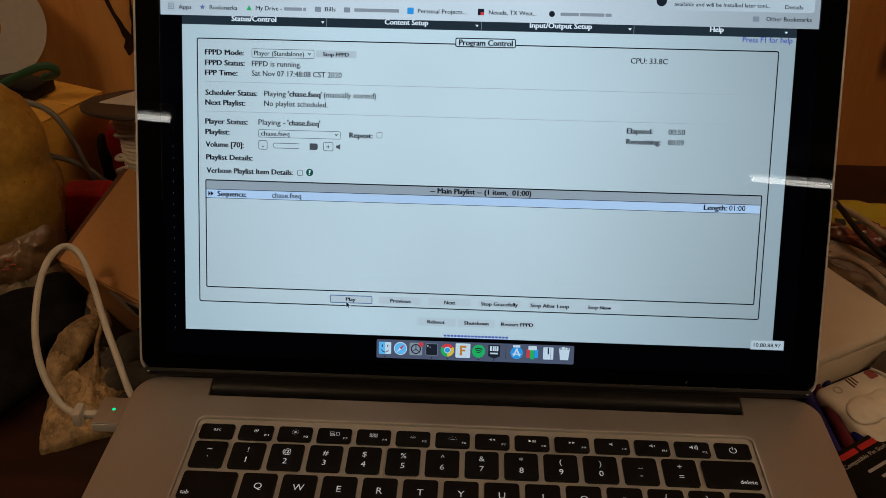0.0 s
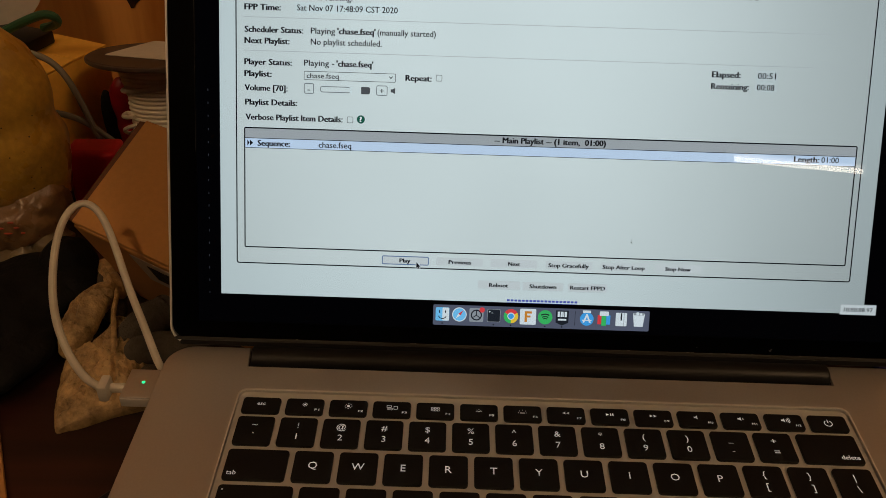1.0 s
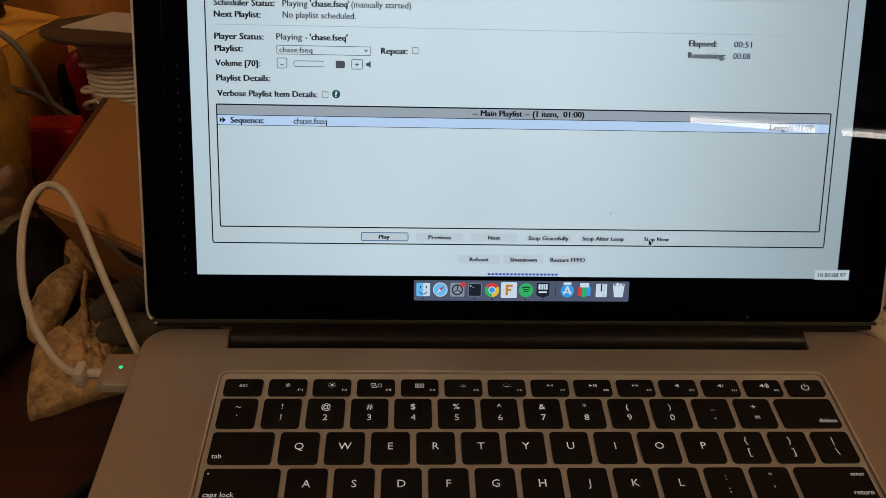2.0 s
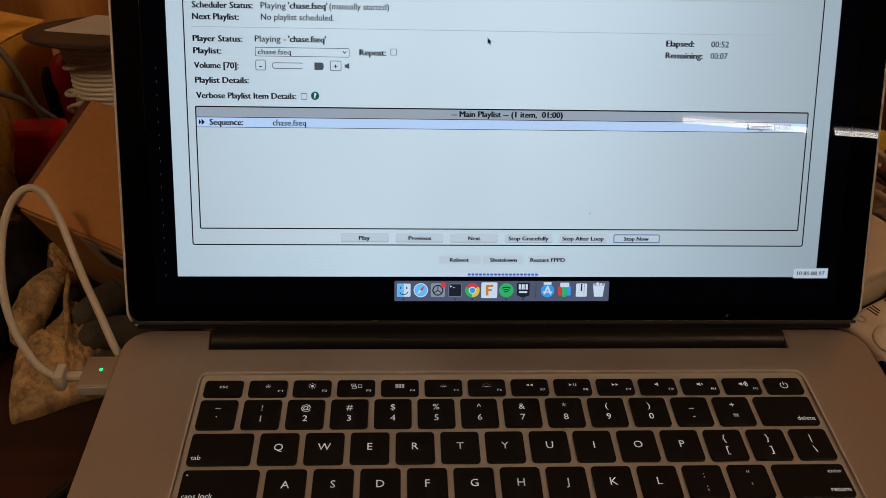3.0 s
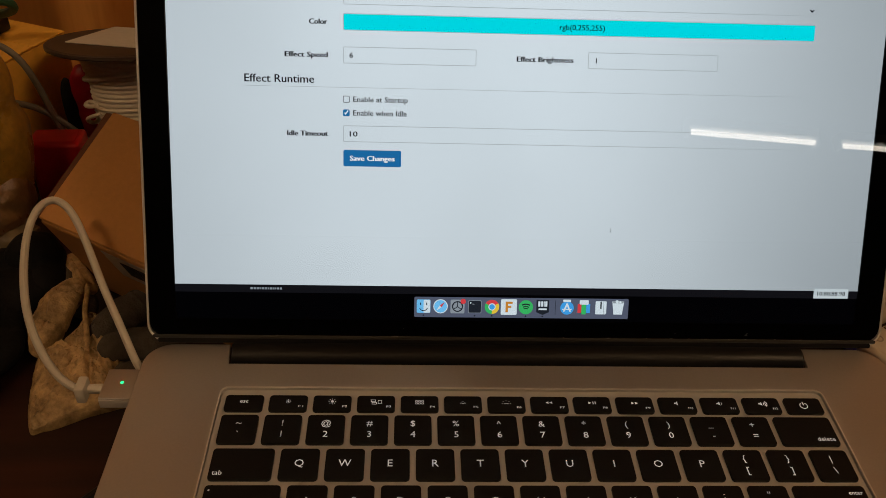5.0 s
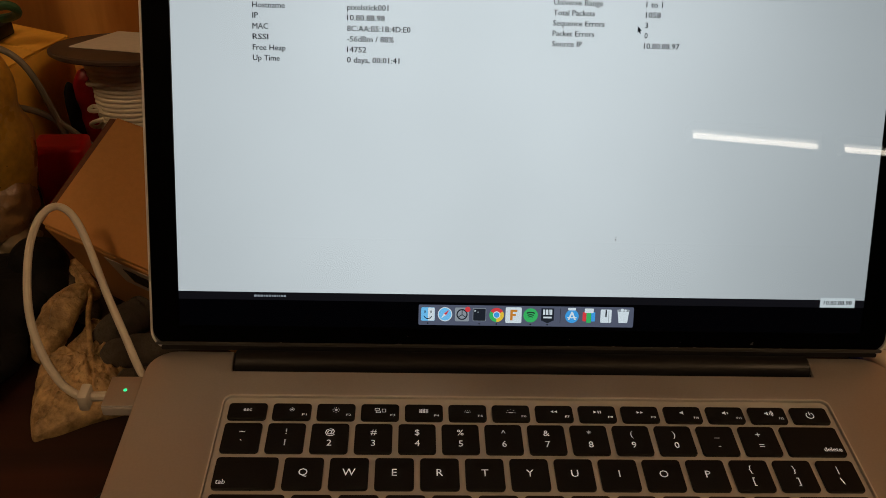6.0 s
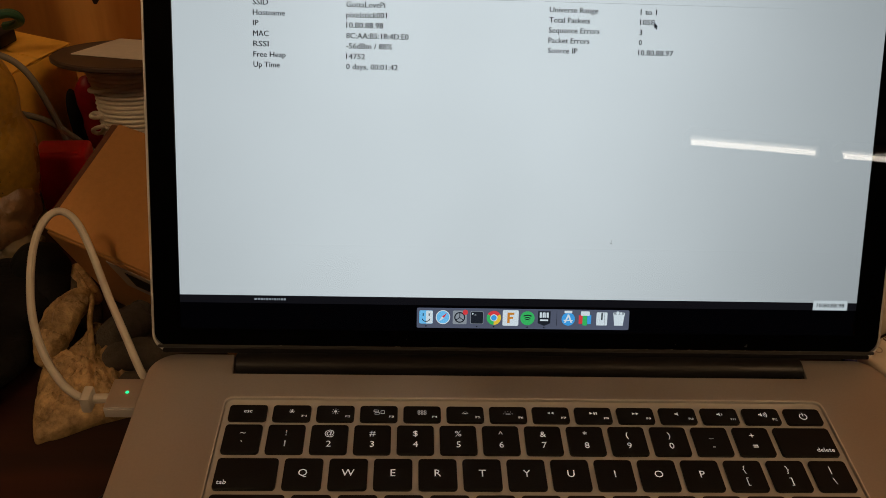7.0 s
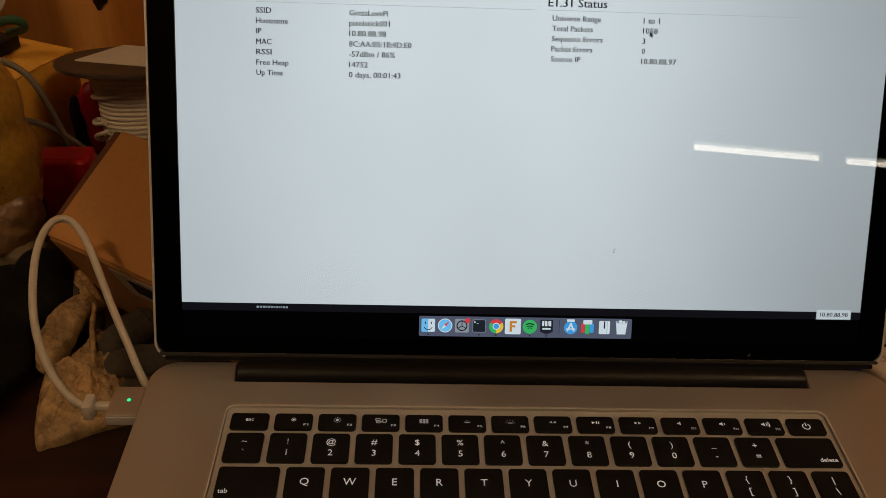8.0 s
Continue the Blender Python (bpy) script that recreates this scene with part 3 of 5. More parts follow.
def sheet(name, box, mat, depth, label, radius=0.2):
    x0, y0, x1, y1 = box
    return part(name, plate([mm(rounded(x0, y0, x1, y1, radius, 2))], -0.08 * MM, 0.0, 0), mat, laptop, label, at_depth(depth))


def area(page, name, x0, y0, x1, y1, mat, level=1, r=0.15):
    """A filled box on a page."""
    return part(name, plate([mm(rounded(min(x0, x1), min(y0, y1), max(x0, x1), max(y0, y1), r, 3))], 0, level * STEP * MM, 0), mat, page)


def border(page, name, x0, y0, x1, y1, mat, wide=0.3, level=1, r=0.6):
    x0, x1, y0, y1 = min(x0, x1), max(x0, x1), min(y0, y1), max(y0, y1)
    return part(name, plate([mm(rounded(x0, y0, x1, y1, r, 4)), mm(rounded(x0 + wide, y0 + wide, x1 - wide, y1 - wide, max(r - wide, 0.05), 4))], 0, level * STEP * MM, 0), mat, page)


def line(page, text, x0, x1, y, size, mat, bold=False, slant=0.0, level=3):
    return part("text_line", fitted(text, x0 * MM, x1 * MM, y * MM, size * 1.12 * MM, level * STEP * MM, bold, slant), mat, page)


def bars(page, x0, x1, y, h, mat, words, level=3):
    """Unlettered strokes for writing that is left out."""
    total = sum(words) + 0.35 * (len(words) - 1)
    x = x0
    for wd in words:
        w = (x1 - x0) * wd / total
        area(page, "text_bar", x, y - h / 2, x + w, y + h / 2, mat, level, 0.2)
        x += w + (x1 - x0) * 0.35 / total


def button(page, x0, x1, y0, y1, text, tx0, tx1, ty, mat=None, size=2.5, focus=False):
    area(page, "button", x0, y0, x1, y1, button_shade, 1, 0.7)
    area(page, "button_face", x0 + 0.12, y0 + 0.45, x1 - 0.12, y1 - 0.1, button_grey, 2, 0.6)
    if focus:
        border(page, "focus_ring", x0, y0, x1, y1, focus_blue, 0.45, 4, 0.8)
    line(page, text, tx0, tx1, ty, size, mat or ink, True)


# page one: the player control page
D1, CARD, D2, D3 = -1.7, -1.35, -1.0, -0.7
page = sheet("control_page", ACT, dark_screen, D1, "dark browser window with a white player control page")
area(page, "browser_bar", ACT[0], 191.5, ACT[2], ACT[3], grey_page, 2)
area(page, "page_ground", -154.8, 28.0, 155.2, 191.4, white_screen, 1)
area(page, "frame_ground", -147.0, 43.5, 147.0, 179.1, frame_tint, 1.5)
area(page, "menu_bar", -154.8, 187.0, 155.2, 191.45, nav_dark, 2)
for ax in (-82.5, -4.2, 72.5, 150.0):
    part("menu_arrow", plate([mm([(ax - 0.9, 189.9), (ax, 188.7), (ax + 0.9, 189.9)])], 0, 3 * STEP * MM), light_ink, page)
for ax in (-80.5, -2.0, 74.5):
    area(page, "menu_gap", ax - 0.1, 187.1, ax + 0.1, 191.4, grey_ink, 3, 0.05)
line(page, "Status/Control", -129.3, -106.2, 190.3, 3.4, light_ink, bold=True)
line(page, "Content Setup", -51.0, -28.8, 190.3, 3.4, light_ink, bold=True)
line(page, "Input/Output Setup", 22.3, 53.6, 190.3, 3.4, light_ink, bold=True)
line(page, "Help", 112.2, 119.1, 190.3, 3.4, light_ink, bold=True)
line(page, "Apps", -156.5, -149.8, 195.5, 2.8, ink)
line(page, "Bookmarks", -140.5, -126.3, 195.6, 2.8, ink)
line(page, "My Drive -", -116.8, -103.3, 195.7, 2.8, ink)
bars(page, -102.4, -91.0, 195.6, 1.6, grey_ink, (6, 1))
line(page, "Bills", -81.5, -76.0, 195.9, 2.8, ink)
bars(page, -66.5, -43.8, 195.8, 1.7, grey_ink, (1,))
line(page, "Personal Projects...", -34.3, -9.6, 196.0, 2.8, ink)
line(page, "Nevada, TX Weat...", 1.5, 25.5, 196.1, 2.8, ink)
bars(page, 37.5, 63.0, 196.0, 1.6, grey_ink, (6, 8, 2))
line(page, "Other Bookmarks", 139.6, 162.0, 195.9, 2.8, ink)
for i in range(3):
    for j in range(3):
        area(page, "apps_dot", -161.8 + 1.2 * i, 194.2 + 1.2 * j, -161.2 + 1.2 * i, 194.8 + 1.2 * j, ink, 3, 0.05)
star = [(-144.2 + (1.5 if k % 2 == 0 else 0.65) * math.sin(math.pi * k / 5), 195.6 + (1.5 if k % 2 == 0 else 0.65) * math.cos(math.pi * k / 5)) for k in range(10)]
part("bookmark_icon", plate([mm(star)], 0, 3 * STEP * MM), focus_blue, page)
part("bookmark_icon", plate([mm([(-121.6, 194.5), (-120.2, 197.1), (-118.8, 194.5)])], 0, 3 * STEP * MM), icon_green, page)
for fx in (-86.6, -71.8, 133.0):
    area(page, "bookmark_icon", fx, 194.5, fx + 3.2, 197.0, icon_grey, 3, 0.3)
area(page, "bookmark_icon", -39.6, 194.4, -36.4, 197.6, icon_blue, 3, 0.3)
area(page, "bookmark_icon", -4.0, 194.6, -0.8, 197.8, icon_dark, 3, 0.3)
area(page, "bookmark_icon", -2.6, 194.6, -0.8, 196.2, icon_red, 4, 0.3)
part("bookmark_icon", plate([mm(ring(33.2, 196.0, 1.5, 16))], 0, 3 * STEP * MM), icon_dark, page)
area(page, "notice", 80.5, 199.2, 163.0, 213.0, button_grey, 3, 1.5)
line(page, "available and will be installed later toni...", 93.9, 141.3, 202.2, 2.5, ink, level=4)
line(page, "Details", 148.5, 157.4, 201.8, 2.5, ink, level=4)
part("notice_icon", plate([mm(ring(87.5, 203.5, 2.6, 16))], 0, 4 * STEP * MM), icon_dark, page)

border(page, "frame_line", -147.3, 43.2, 147.3, 179.4, ink, 0.55, 2, 1.2)
area(page, "title_ground", -14.9, 177.7, 15.8, 182.3, white_screen, 3, 1.0)
border(page, "title_box", -14.9, 177.7, 15.8, 182.3, ink, 0.5, 4, 1.0)
line(page, "Program Control", -13.1, 14.2, 180.0, 3.7, ink, bold=True, level=5)
line(page, "Press F1 for help", 128.7, 153.4, 184.6, 3.5, link_ink)
line(page, "FPPD Mode:", -143.1, -122.8, 172.4, 3.5, ink, bold=True)
border(page, "drop_down", -118.9, 170.2, -86.7, 174.6, ink, 0.22, 2, 0.6)
line(page, "Player (Standalone)", -117.7, -91.9, 172.4, 3.0, ink)
button(page, -86.0, -65.0, 170.5, 174.6, "Stop FPPD", -82.3, -68.9, 172.6)
line(page, "FPPD Status:", -143.1, -122.4, 167.2, 3.5, ink, bold=True)
line(page, "FPPD is running.", -118.9, -93.4, 167.2, 3.5, ink)
line(page, "FPP Time:", -143.2, -126.2, 162.2, 3.5, ink, bold=True)
line(page, "Sat Nov 07 17:48:08 CST 2020", -118.9, -72.5, 162.4, 3.5, ink)
area(page, "rule", -143.5, 157.6, 144.6, 157.85, rule_grey, 2, 0.05)
line(page, "Scheduler Status:", -143.1, -115.9, 152.3, 3.5, ink, bold=True)
line(page, "Playing", -112.5, -101.2, 152.4, 3.5, ink)
line(page, "'chase.fseq'", -100.3, -82.5, 152.5, 3.5, ink, bold=True)
line(page, "(manually started)", -81.7, -54.7, 152.5, 3.5, ink)
line(page, "Next Playlist:", -143.2, -122.2, 147.3, 3.5, ink, bold=True)
line(page, "No playlist scheduled.", -112.5, -79.6, 147.5, 3.5, ink)
area(page, "rule", -143.6, 142.7, 143.5, 142.95, rule_grey, 2, 0.05)
line(page, "Player Status:", -143.3, -121.0, 137.8, 3.5, ink, bold=True)
line(page, "Playing -", -115.5, -101.4, 138.0, 3.5, ink)
line(page, "'chase.fseq'", -100.5, -83.3, 138.0, 3.5, ink, bold=True)
line(page, "Playlist:", -143.3, -130.5, 132.5, 3.5, ink, bold=True)
border(page, "drop_down", -115.5, 130.3, -72.8, 134.3, ink, 0.22, 2, 0.6)
line(page, "chase.fseq", -114.3, -99.3, 132.3, 3.0, ink)
for ax, ay in ((-89.2, 172.4), (-75.0, 132.4)):
    part("drop_arrow", plate([mm([(ax - 0.9, ay + 0.5), (ax - 0.6, ay + 0.7), (ax, ay), (ax + 0.6, ay + 0.7), (ax + 0.9, ay + 0.5), (ax, ay - 0.6)])], 0, 3 * STEP * MM), ink, page)
line(page, "Repeat:", -68.3, -56.0, 132.6, 3.5, ink, bold=True)
border(page, "check_box", -54.1, 131.5, -51.2, 134.4, ink, 0.22, 2, 0.5)
line(page, "Volume [70]:", -143.2, -123.0, 126.1, 3.5, ink, bold=True)
border(page, "minus_button", -115.5, 124.1, -110.8, 128.8, field_ink, 0.32, 2, 0.8)
line(page, "-", -113.8, -112.5, 126.2, 3.5, ink)
border(page, "slider", -108.0, 124.9, -93.6, 127.7, field_ink, 0.32, 2, 1.3)
area(page, "slider_end", -94.2, 124.7, -93.0, 127.9, white_screen, 3, 0.05)
area(page, "slider_knob", -88.8, 124.6, -84.6, 127.9, knob_ink, 2, 0.9)
area(page, "knob_end", -88.8, 124.6, -86.9, 127.9, knob_ink, 2.4, 0.1)
border(page, "plus_button", -81.7, 124.2, -76.5, 128.8, field_ink, 0.32, 2, 0.8)
line(page, "+", -80.1, -78.2, 126.3, 3.0, ink)
part("speaker_icon", plate([mm([(-75.0, 125.8), (-74.1, 125.8), (-72.9, 125.0), (-72.9, 128.0), (-74.1, 127.2), (-75.0, 127.2)])], 0, 3 * STEP * MM), knob_ink, page)
line(page, "Playlist Details:", -143.0, -118.5, 119.6, 3.5, ink, bold=True)
line(page, "Verbose Playlist Item Details:", -142.8, -97.2, 112.8, 3.5, ink, bold=True)
border(page, "check_box", -95.2, 111.3, -92.3, 114.2, ink, 0.22, 2, 0.5)
part("help_icon", plate([mm(ring(-88.7, 113.1, 1.9, 20))], 0, 2 * STEP * MM), help_green, page)
line(page, "?", -89.3, -88.1, 113.1, 3.0, light_ink, True)
area(page, "table_head", -143.5, 103.2, 144.2, 108.0, head_grey, 2, 0.8)
area(page, "table_row", -143.5, 98.6, 144.2, 103.0, row_blue, 2, 0.1)
area(page, "rule", -143.5, 102.9, 144.2, 103.2, ink, 3, 0.05)
area(page, "rule", -143.5, 98.4, 144.2, 98.65, ink, 3, 0.05)
border(page, "table_line", -143.5, 51.0, 144.3, 108.1, ink, 0.55, 4, 0.8)
line(page, "-- Main Playlist -- (1 item,  01:00)", -25.8, 26.6, 105.6, 3.5, ink, bold=True)
part("play_icon", plate([mm([(-142.0, 99.4), (-140.9, 100.8), (-142.0, 102.2)])], 0, 3 * STEP * MM), ink, page)
part("play_icon", plate([mm([(-140.8, 99.4), (-139.2, 100.8), (-140.8, 102.2)])], 0, 3 * STEP * MM), ink, page)
line(page, "Sequence:", -137.2, -121.8, 100.8, 3.5, ink, bold=True)
line(page, "chase.fseq", -108.4, -93.0, 100.8, 3.5, ink)
line(page, "Length:", 115.0, 127.0, 101.1, 3.5, ink, bold=True)
line(page, "01:00", 127.9, 136.2, 101.1, 3.5, ink)
line(page, "CPU: 33.8C", 73.7, 92.3, 173.0, 3.5, ink)
line(page, "Elapsed:", 73.6, 87.0, 138.5, 3.5, ink, bold=True)
line(page, "00:50", 94.7, 103.2, 138.4, 3.5, ink)
line(page, "Remaining:", 73.6, 91.3, 133.2, 3.5, ink, bold=True)
line(page, "00:09", 94.7, 102.9, 133.2, 3.5, ink)
BUTTONS = (("Play", -77.5, -69.1, -63.7), ("Previous", -51.5, -45.5, -34.5), ("Next", -25.4, -16.9, -11.0), ("Stop Gracefully", 1.0, 2.4, 21.9), ("Stop After Loop", 27.2, 28.4, 48.7), ("Stop Now", 53.4, 58.4, 70.7))
for text, bx, a, b in BUTTONS:
    button(page, bx, bx + 22.6, 44.8, 49.1, text, a, b, 46.9, focus=text == "Play")
for text, bx, by, a, b in (("Reboot", -31.0, -10.6, -25.6, -16.3), ("Shutdown", -9.5, 10.2, -6.2, 6.9), ("Restart FPPD", 12.4, 31.2, 13.4, 30.3)):
    button(page, bx, by, 34.1, 38.4, text, a, b, 36.3)
bars(page, -16.7, 17.3, 29.1, 1.0, link_ink, (1,) * 19)
area(page, "rule", -16.7, 27.95, 17.3, 28.1, link_ink, 3, 0.02)


def address_tip(p, text):
    area(p, "address_tip", 143.8, 27.4, 161.2, 32.5, rule_grey, 4, 0.2)
    area(p, "address_ground", 144.1, 27.7, 160.9, 32.2, button_grey, 5, 0.2)
    line(p, text, 145.6, 159.6, 29.9, 2.6, ink, level=6)


address_tip(page, "10.80.88.97")

# small sheets that come forward when the page refreshes
clock_card = sheet("clock_card", (-119.6, 160.0, -71.5, 164.9), white_screen, -2.3, "refreshed clock line")
line(clock_card, "Sat Nov 07 17:48:09 CST 2020", -118.9, -72.5, 162.4, 3.5, ink)
count_card = sheet("count_card", (94.0, 131.0, 104.0, 140.8), white_screen, -2.3, "refreshed play counters")
line(count_card, "00:51", 94.7, 103.2, 138.4, 3.5, ink)
line(count_card, "00:08", 94.7, 102.9, 133.2, 3.5, ink)
later_card = sheet("count_card", (94.0, 131.0, 104.0, 140.8), white_screen, -2.4, "refreshed play counters")
line(later_card, "00:52", 94.7, 103.2, 138.4, 3.5, ink)
line(later_card, "00:07", 94.7, 102.9, 133.2, 3.5, ink)
stop_card = sheet("button_card", (-78.2, 44.2, 76.6, 49.7), white_screen, -2.3, "button row with the last button pressed")
for text, bx, a, b in BUTTONS:
    button(stop_card, bx, bx + 22.6, 44.8, 49.1, text, a, b, 46.9, focus=text == "Stop Now")
idle_row_card = sheet("button_card", (-78.2, 44.2, 76.6, 49.7), white_screen, -2.5, "button row greyed out but for the first")
for text, bx, a, b in BUTTONS:
    button(idle_row_card, bx, bx + 22.6, 44.8, 49.1, text, a, b, 46.9, mat=ink if text == "Play" else grey_ink)
status_card = sheet("status_card", (-113.2, 150.0, -54.0, 155.0), white_screen, -2.3, "scheduler status reading idle")
line(status_card, "Idle", -112.5, -106.4, 152.4, 3.5, ink)
player_card = sheet("status_card", (-117.0, 135.7, -82.5, 140.2), white_screen, -2.3, "player status reading idle")
line(player_card, "Idle", -116.2, -110.1, 138.0, 3.5, ink)
blank_card = sheet("status_card", (73.0, 131.0, 104.0, 141.0), white_screen, -2.6, "cleared play counters")
list_card = sheet("playlist_card", (-143.1, 98.66, 143.8, 102.85), white_screen, -2.3, "playlist row with its highlight gone", 0.05)
line(list_card, "1.", -141.8, -139.6, 100.8, 3.5, ink)
line(list_card, "Sequence:", -137.2, -121.8, 100.8, 3.5, ink, bold=True)
line(list_card, "chase.fseq", -108.4, -93.0, 100.8, 3.5, ink)
line(list_card, "Length:", 115.0, 127.0, 101.1, 3.5, ink, bold=True)
line(list_card, "01:00", 127.9, 136.2, 101.1, 3.5, ink)

# faint dashes down the dark margin
for k in range(17):
    area(page, "margin_dash", -160.5, 28.0 + 6.0 * k, -160.25, 29.0 + 6.0 * k, margin_ink, 1, 0.05)
# the block of text spreads a little towards its top
for p in (page, clock_card, count_card, later_card, status_card, player_card, blank_card):
    for ob in (p, *p.children):
        for v in ob.data.vertices:
            if 0.108 < v.co.y < 0.186:
                v.co.y += (v.co.y - 0.105) * 0.0135

# page two: the effect settings page
FULL = (ACT[0], 27.4, ACT[2], 191.4)
page2 = sheet("settings_page", FULL, cool_page, -2.7, "white effect settings page")


def page_foot(p):
    area(p, "page_foot", ACT[0], 27.4, ACT[2], 31.2, foot_dark, 1, 0.05)
    bars(p, -130.4, -115.4, 29.4, 1.0, icon_grey, (1.2, 1, 1.2, 0.5, 1, 1, 0.5, 1.1, 0.6, 0.5, 0.9, 1))
    address_tip(p, "10.80.88.98")


page_foot(page2)
area(page2, "colour_field", -86.3, 150.0, 132.2, 157.5, rule_grey, 1, 0.5)
area(page2, "colour_fill", -86.0, 150.3, 131.9, 157.2, cyan, 2, 0.4)
border(page2, "effect_field", -86.3, 161.4, 132.2, 169.0, rule_grey, 0.3, 1, 0.7)
part("drop_arrow", plate([mm([(128.6, 164.2), (129.2, 164.4), (129.8, 163.7), (130.4, 164.4), (131.0, 164.2), (129.8, 162.9)])], 0, 3 * STEP * MM), ink, page2)
border(page2, "speed_field", -86.3, 135.3, -25.3, 142.8, rule_grey, 0.3, 1, 0.7)
border(page2, "brightness_field", 26.5, 135.3, 87.5, 142.8, rule_grey, 0.3, 1, 0.7)
border(page2, "timeout_field", -86.3, 99.6, 132.0, 107.2, rule_grey, 0.3, 1, 0.7)
area(page2, "rule", -131.4, 124.4, 131.6, 124.6, button_shade, 1, 0.05)
border(page2, "check_box", -86.4, 117.6, -83.3, 120.7, ink, 0.25, 1, 0.6)
area(page2, "check_box", -86.4, 111.4, -83.3, 114.5, save_blue, 1, 0.6)
part("tick", plate([mm([(-85.8, 112.9), (-85.2, 112.0), (-83.8, 113.9), (-84.2, 114.2), (-85.2, 112.8), (-85.5, 113.2)])], 0, 3 * STEP * MM), light_ink, page2)
area(page2, "save_button", -86.2, 88.3, -59.3, 95.9, save_blue, 1, 0.7)
line(page2, "Color", -101.8, -93.4, 153.7, 3.0, ink, bold=True)
line(page2, "rgb(0,255,255)", 12.6, 33.6, 153.7, 3.1, ink)
line(page2, "Effect Speed", -112.9, -93.2, 139.0, 3.0, ink, bold=True)
line(page2, "6", -83.5, -81.7, 139.0, 3.1, ink)
line(page2, "Effect Brightness", -6.7, 19.8, 139.0, 3.0, ink, bold=True)
line(page2, "1", 30.1, 30.55, 139.0, 3.1, ink)
line(page2, "Effect Runtime", -131.3, -99.5, 128.0, 4.6, ink)
line(page2, "Enable at Startup", -81.7, -56.5, 119.2, 3.2, ink)
line(page2, "Enable when Idle", -81.7, -56.9, 113.0, 3.2, ink)
line(page2, "Idle Timeout", -112.2, -93.2, 103.3, 3.0, ink, bold=True)
line(page2, "10", -83.3, -79.6, 103.3, 3.1, ink)
line(page2, "Save Changes", -83.3, -62.2, 92.1, 3.0, light_ink, bold=True)

# page three: the status page
page3 = sheet("status_page", FULL, grey_page, -2.85, "white network status page")
page_foot(page3)
for text, x1, y in (("SSID", -122.2, 167.8), ("Hostname", -114.7, 163.2), ("IP", -126.7, 158.6), ("MAC", -122.2, 153.9), ("RSSI", -122.2, 149.3), ("Free Heap", -114.5, 144.6), ("Up Time", -117.2, 140.0)):
    line(page3, text, -129.3, x1, y, 3.2, ink)
for text, x1, y in (("GottaLovePi", -69.1, 167.8), ("pixelstick001", -68.3, 163.2), ("10.80.88.98", -69.9, 158.6), ("8C:AA:B5:1B:4D:E0", -58.2, 153.9), ("-53dBm / 94%", -65.7, 149.3), ("14752", -78.1, 144.6), ("0 days, 00:01:40", -63.0, 140.0)):
    line(page3, text, -86.9, x1, y, 3.2, ink)
for text, x1, y in (("Universe Range", 29.2, 168.0), ("Total Packets", 25.6, 163.4), ("Sequence Errors", 30.3, 158.8), ("Packet Errors", 25.8, 154.2), ("Source IP", 20.4, 149.6)):
    line(page3, text, 6.5, x1, y, 3.2, ink)
for text, x1, y in (("1 to 1", 56.6, 168.0), ("1058", 55.9, 163.4), ("3", 50.3, 158.8), ("0", 50.4, 154.2), ("10.80.88.97", 65.5, 149.6)):
    line(page3, text, 48.9, x1, y, 3.2, ink)
line(page3, "E1.31 Status", 4.3, 31.7, 174.9, 4.6, ink)
area(page3, "rule", -129.3, 171.4, -2.4, 171.6, button_shade, 1, 0.05)
area(page3, "rule", 4.2, 171.4, 128.4, 171.6, button_shade, 1, 0.05)
first_card = sheet("uptime_card", (-87.6, 137.9, -62.0, 151.4), grey_page, -2.2, "refreshed signal and running time")
line(first_card, "-56dBm / 88%", -86.9, -65.7, 149.3, 3.2, ink)
line(first_card, "14752", -86.9, -78.1, 144.6, 3.2, ink)
line(first_card, "0 days, 00:01:41", -86.9, -63.0, 140.0, 3.2, ink)
uptime_card = sheet("uptime_card", (-87.6, 137.9, -62.0, 142.2), grey_page, -2.3, "refreshed running time")
line(uptime_card, "0 days, 00:01:42", -86.9, -63.0, 140.0, 3.2, ink)
last_card = sheet("uptime_card", (-87.6, 137.9, -62.0, 151.4), grey_page, -2.4, "refreshed signal and running time")
line(last_card, "-57dBm / 86%", -86.9, -65.7, 149.3, 3.2, ink)
line(last_card, "14752", -86.9, -78.1, 144.6, 3.2, ink)
line(last_card, "0 days, 00:01:43", -86.9, -63.0, 140.0, 3.2, ink)

# dock
dock = sheet("dock", (-52.1, 16.2, 52.2, 26.2), dock_grey, -0.35, "translucent grey dock with a row of coloured icons", 0.6)


def icon(shapes, name="dock_icon"):
    for k, (outline, mat) in enumerate(shapes):
        part(name if k == 0 else "icon_detail", plate([mm(outline)], 0, (k + 1) * STEP * MM), mat, dock)


def square(x, r=3.5):
    return rounded(x - r, 21.6 - r, x + r, 21.6 + r, 0.6, 3)


IX = [-47.6, -39.4, -31.2, -22.8, -14.5, -6.3, 2.0, 10.2, 22.1, 30.4, 38.7, 47.1]
icon([(square(IX[0], 3.3), icon_sky), (rounded(IX[0], 18.4, IX[0] + 3.2, 24.8, 0.4, 3), icon_white), (rounded(IX[0] - 1.7, 22.2, IX[0] - 1.2, 23.4, 0.1, 2), icon_dark), (rounded(IX[0] + 1.2, 22.2, IX[0] + 1.7, 23.4, 0.1, 2), icon_dark), (arc(IX[0], 21.4, 2.2, 200, 340, 0.18), icon_dark)])
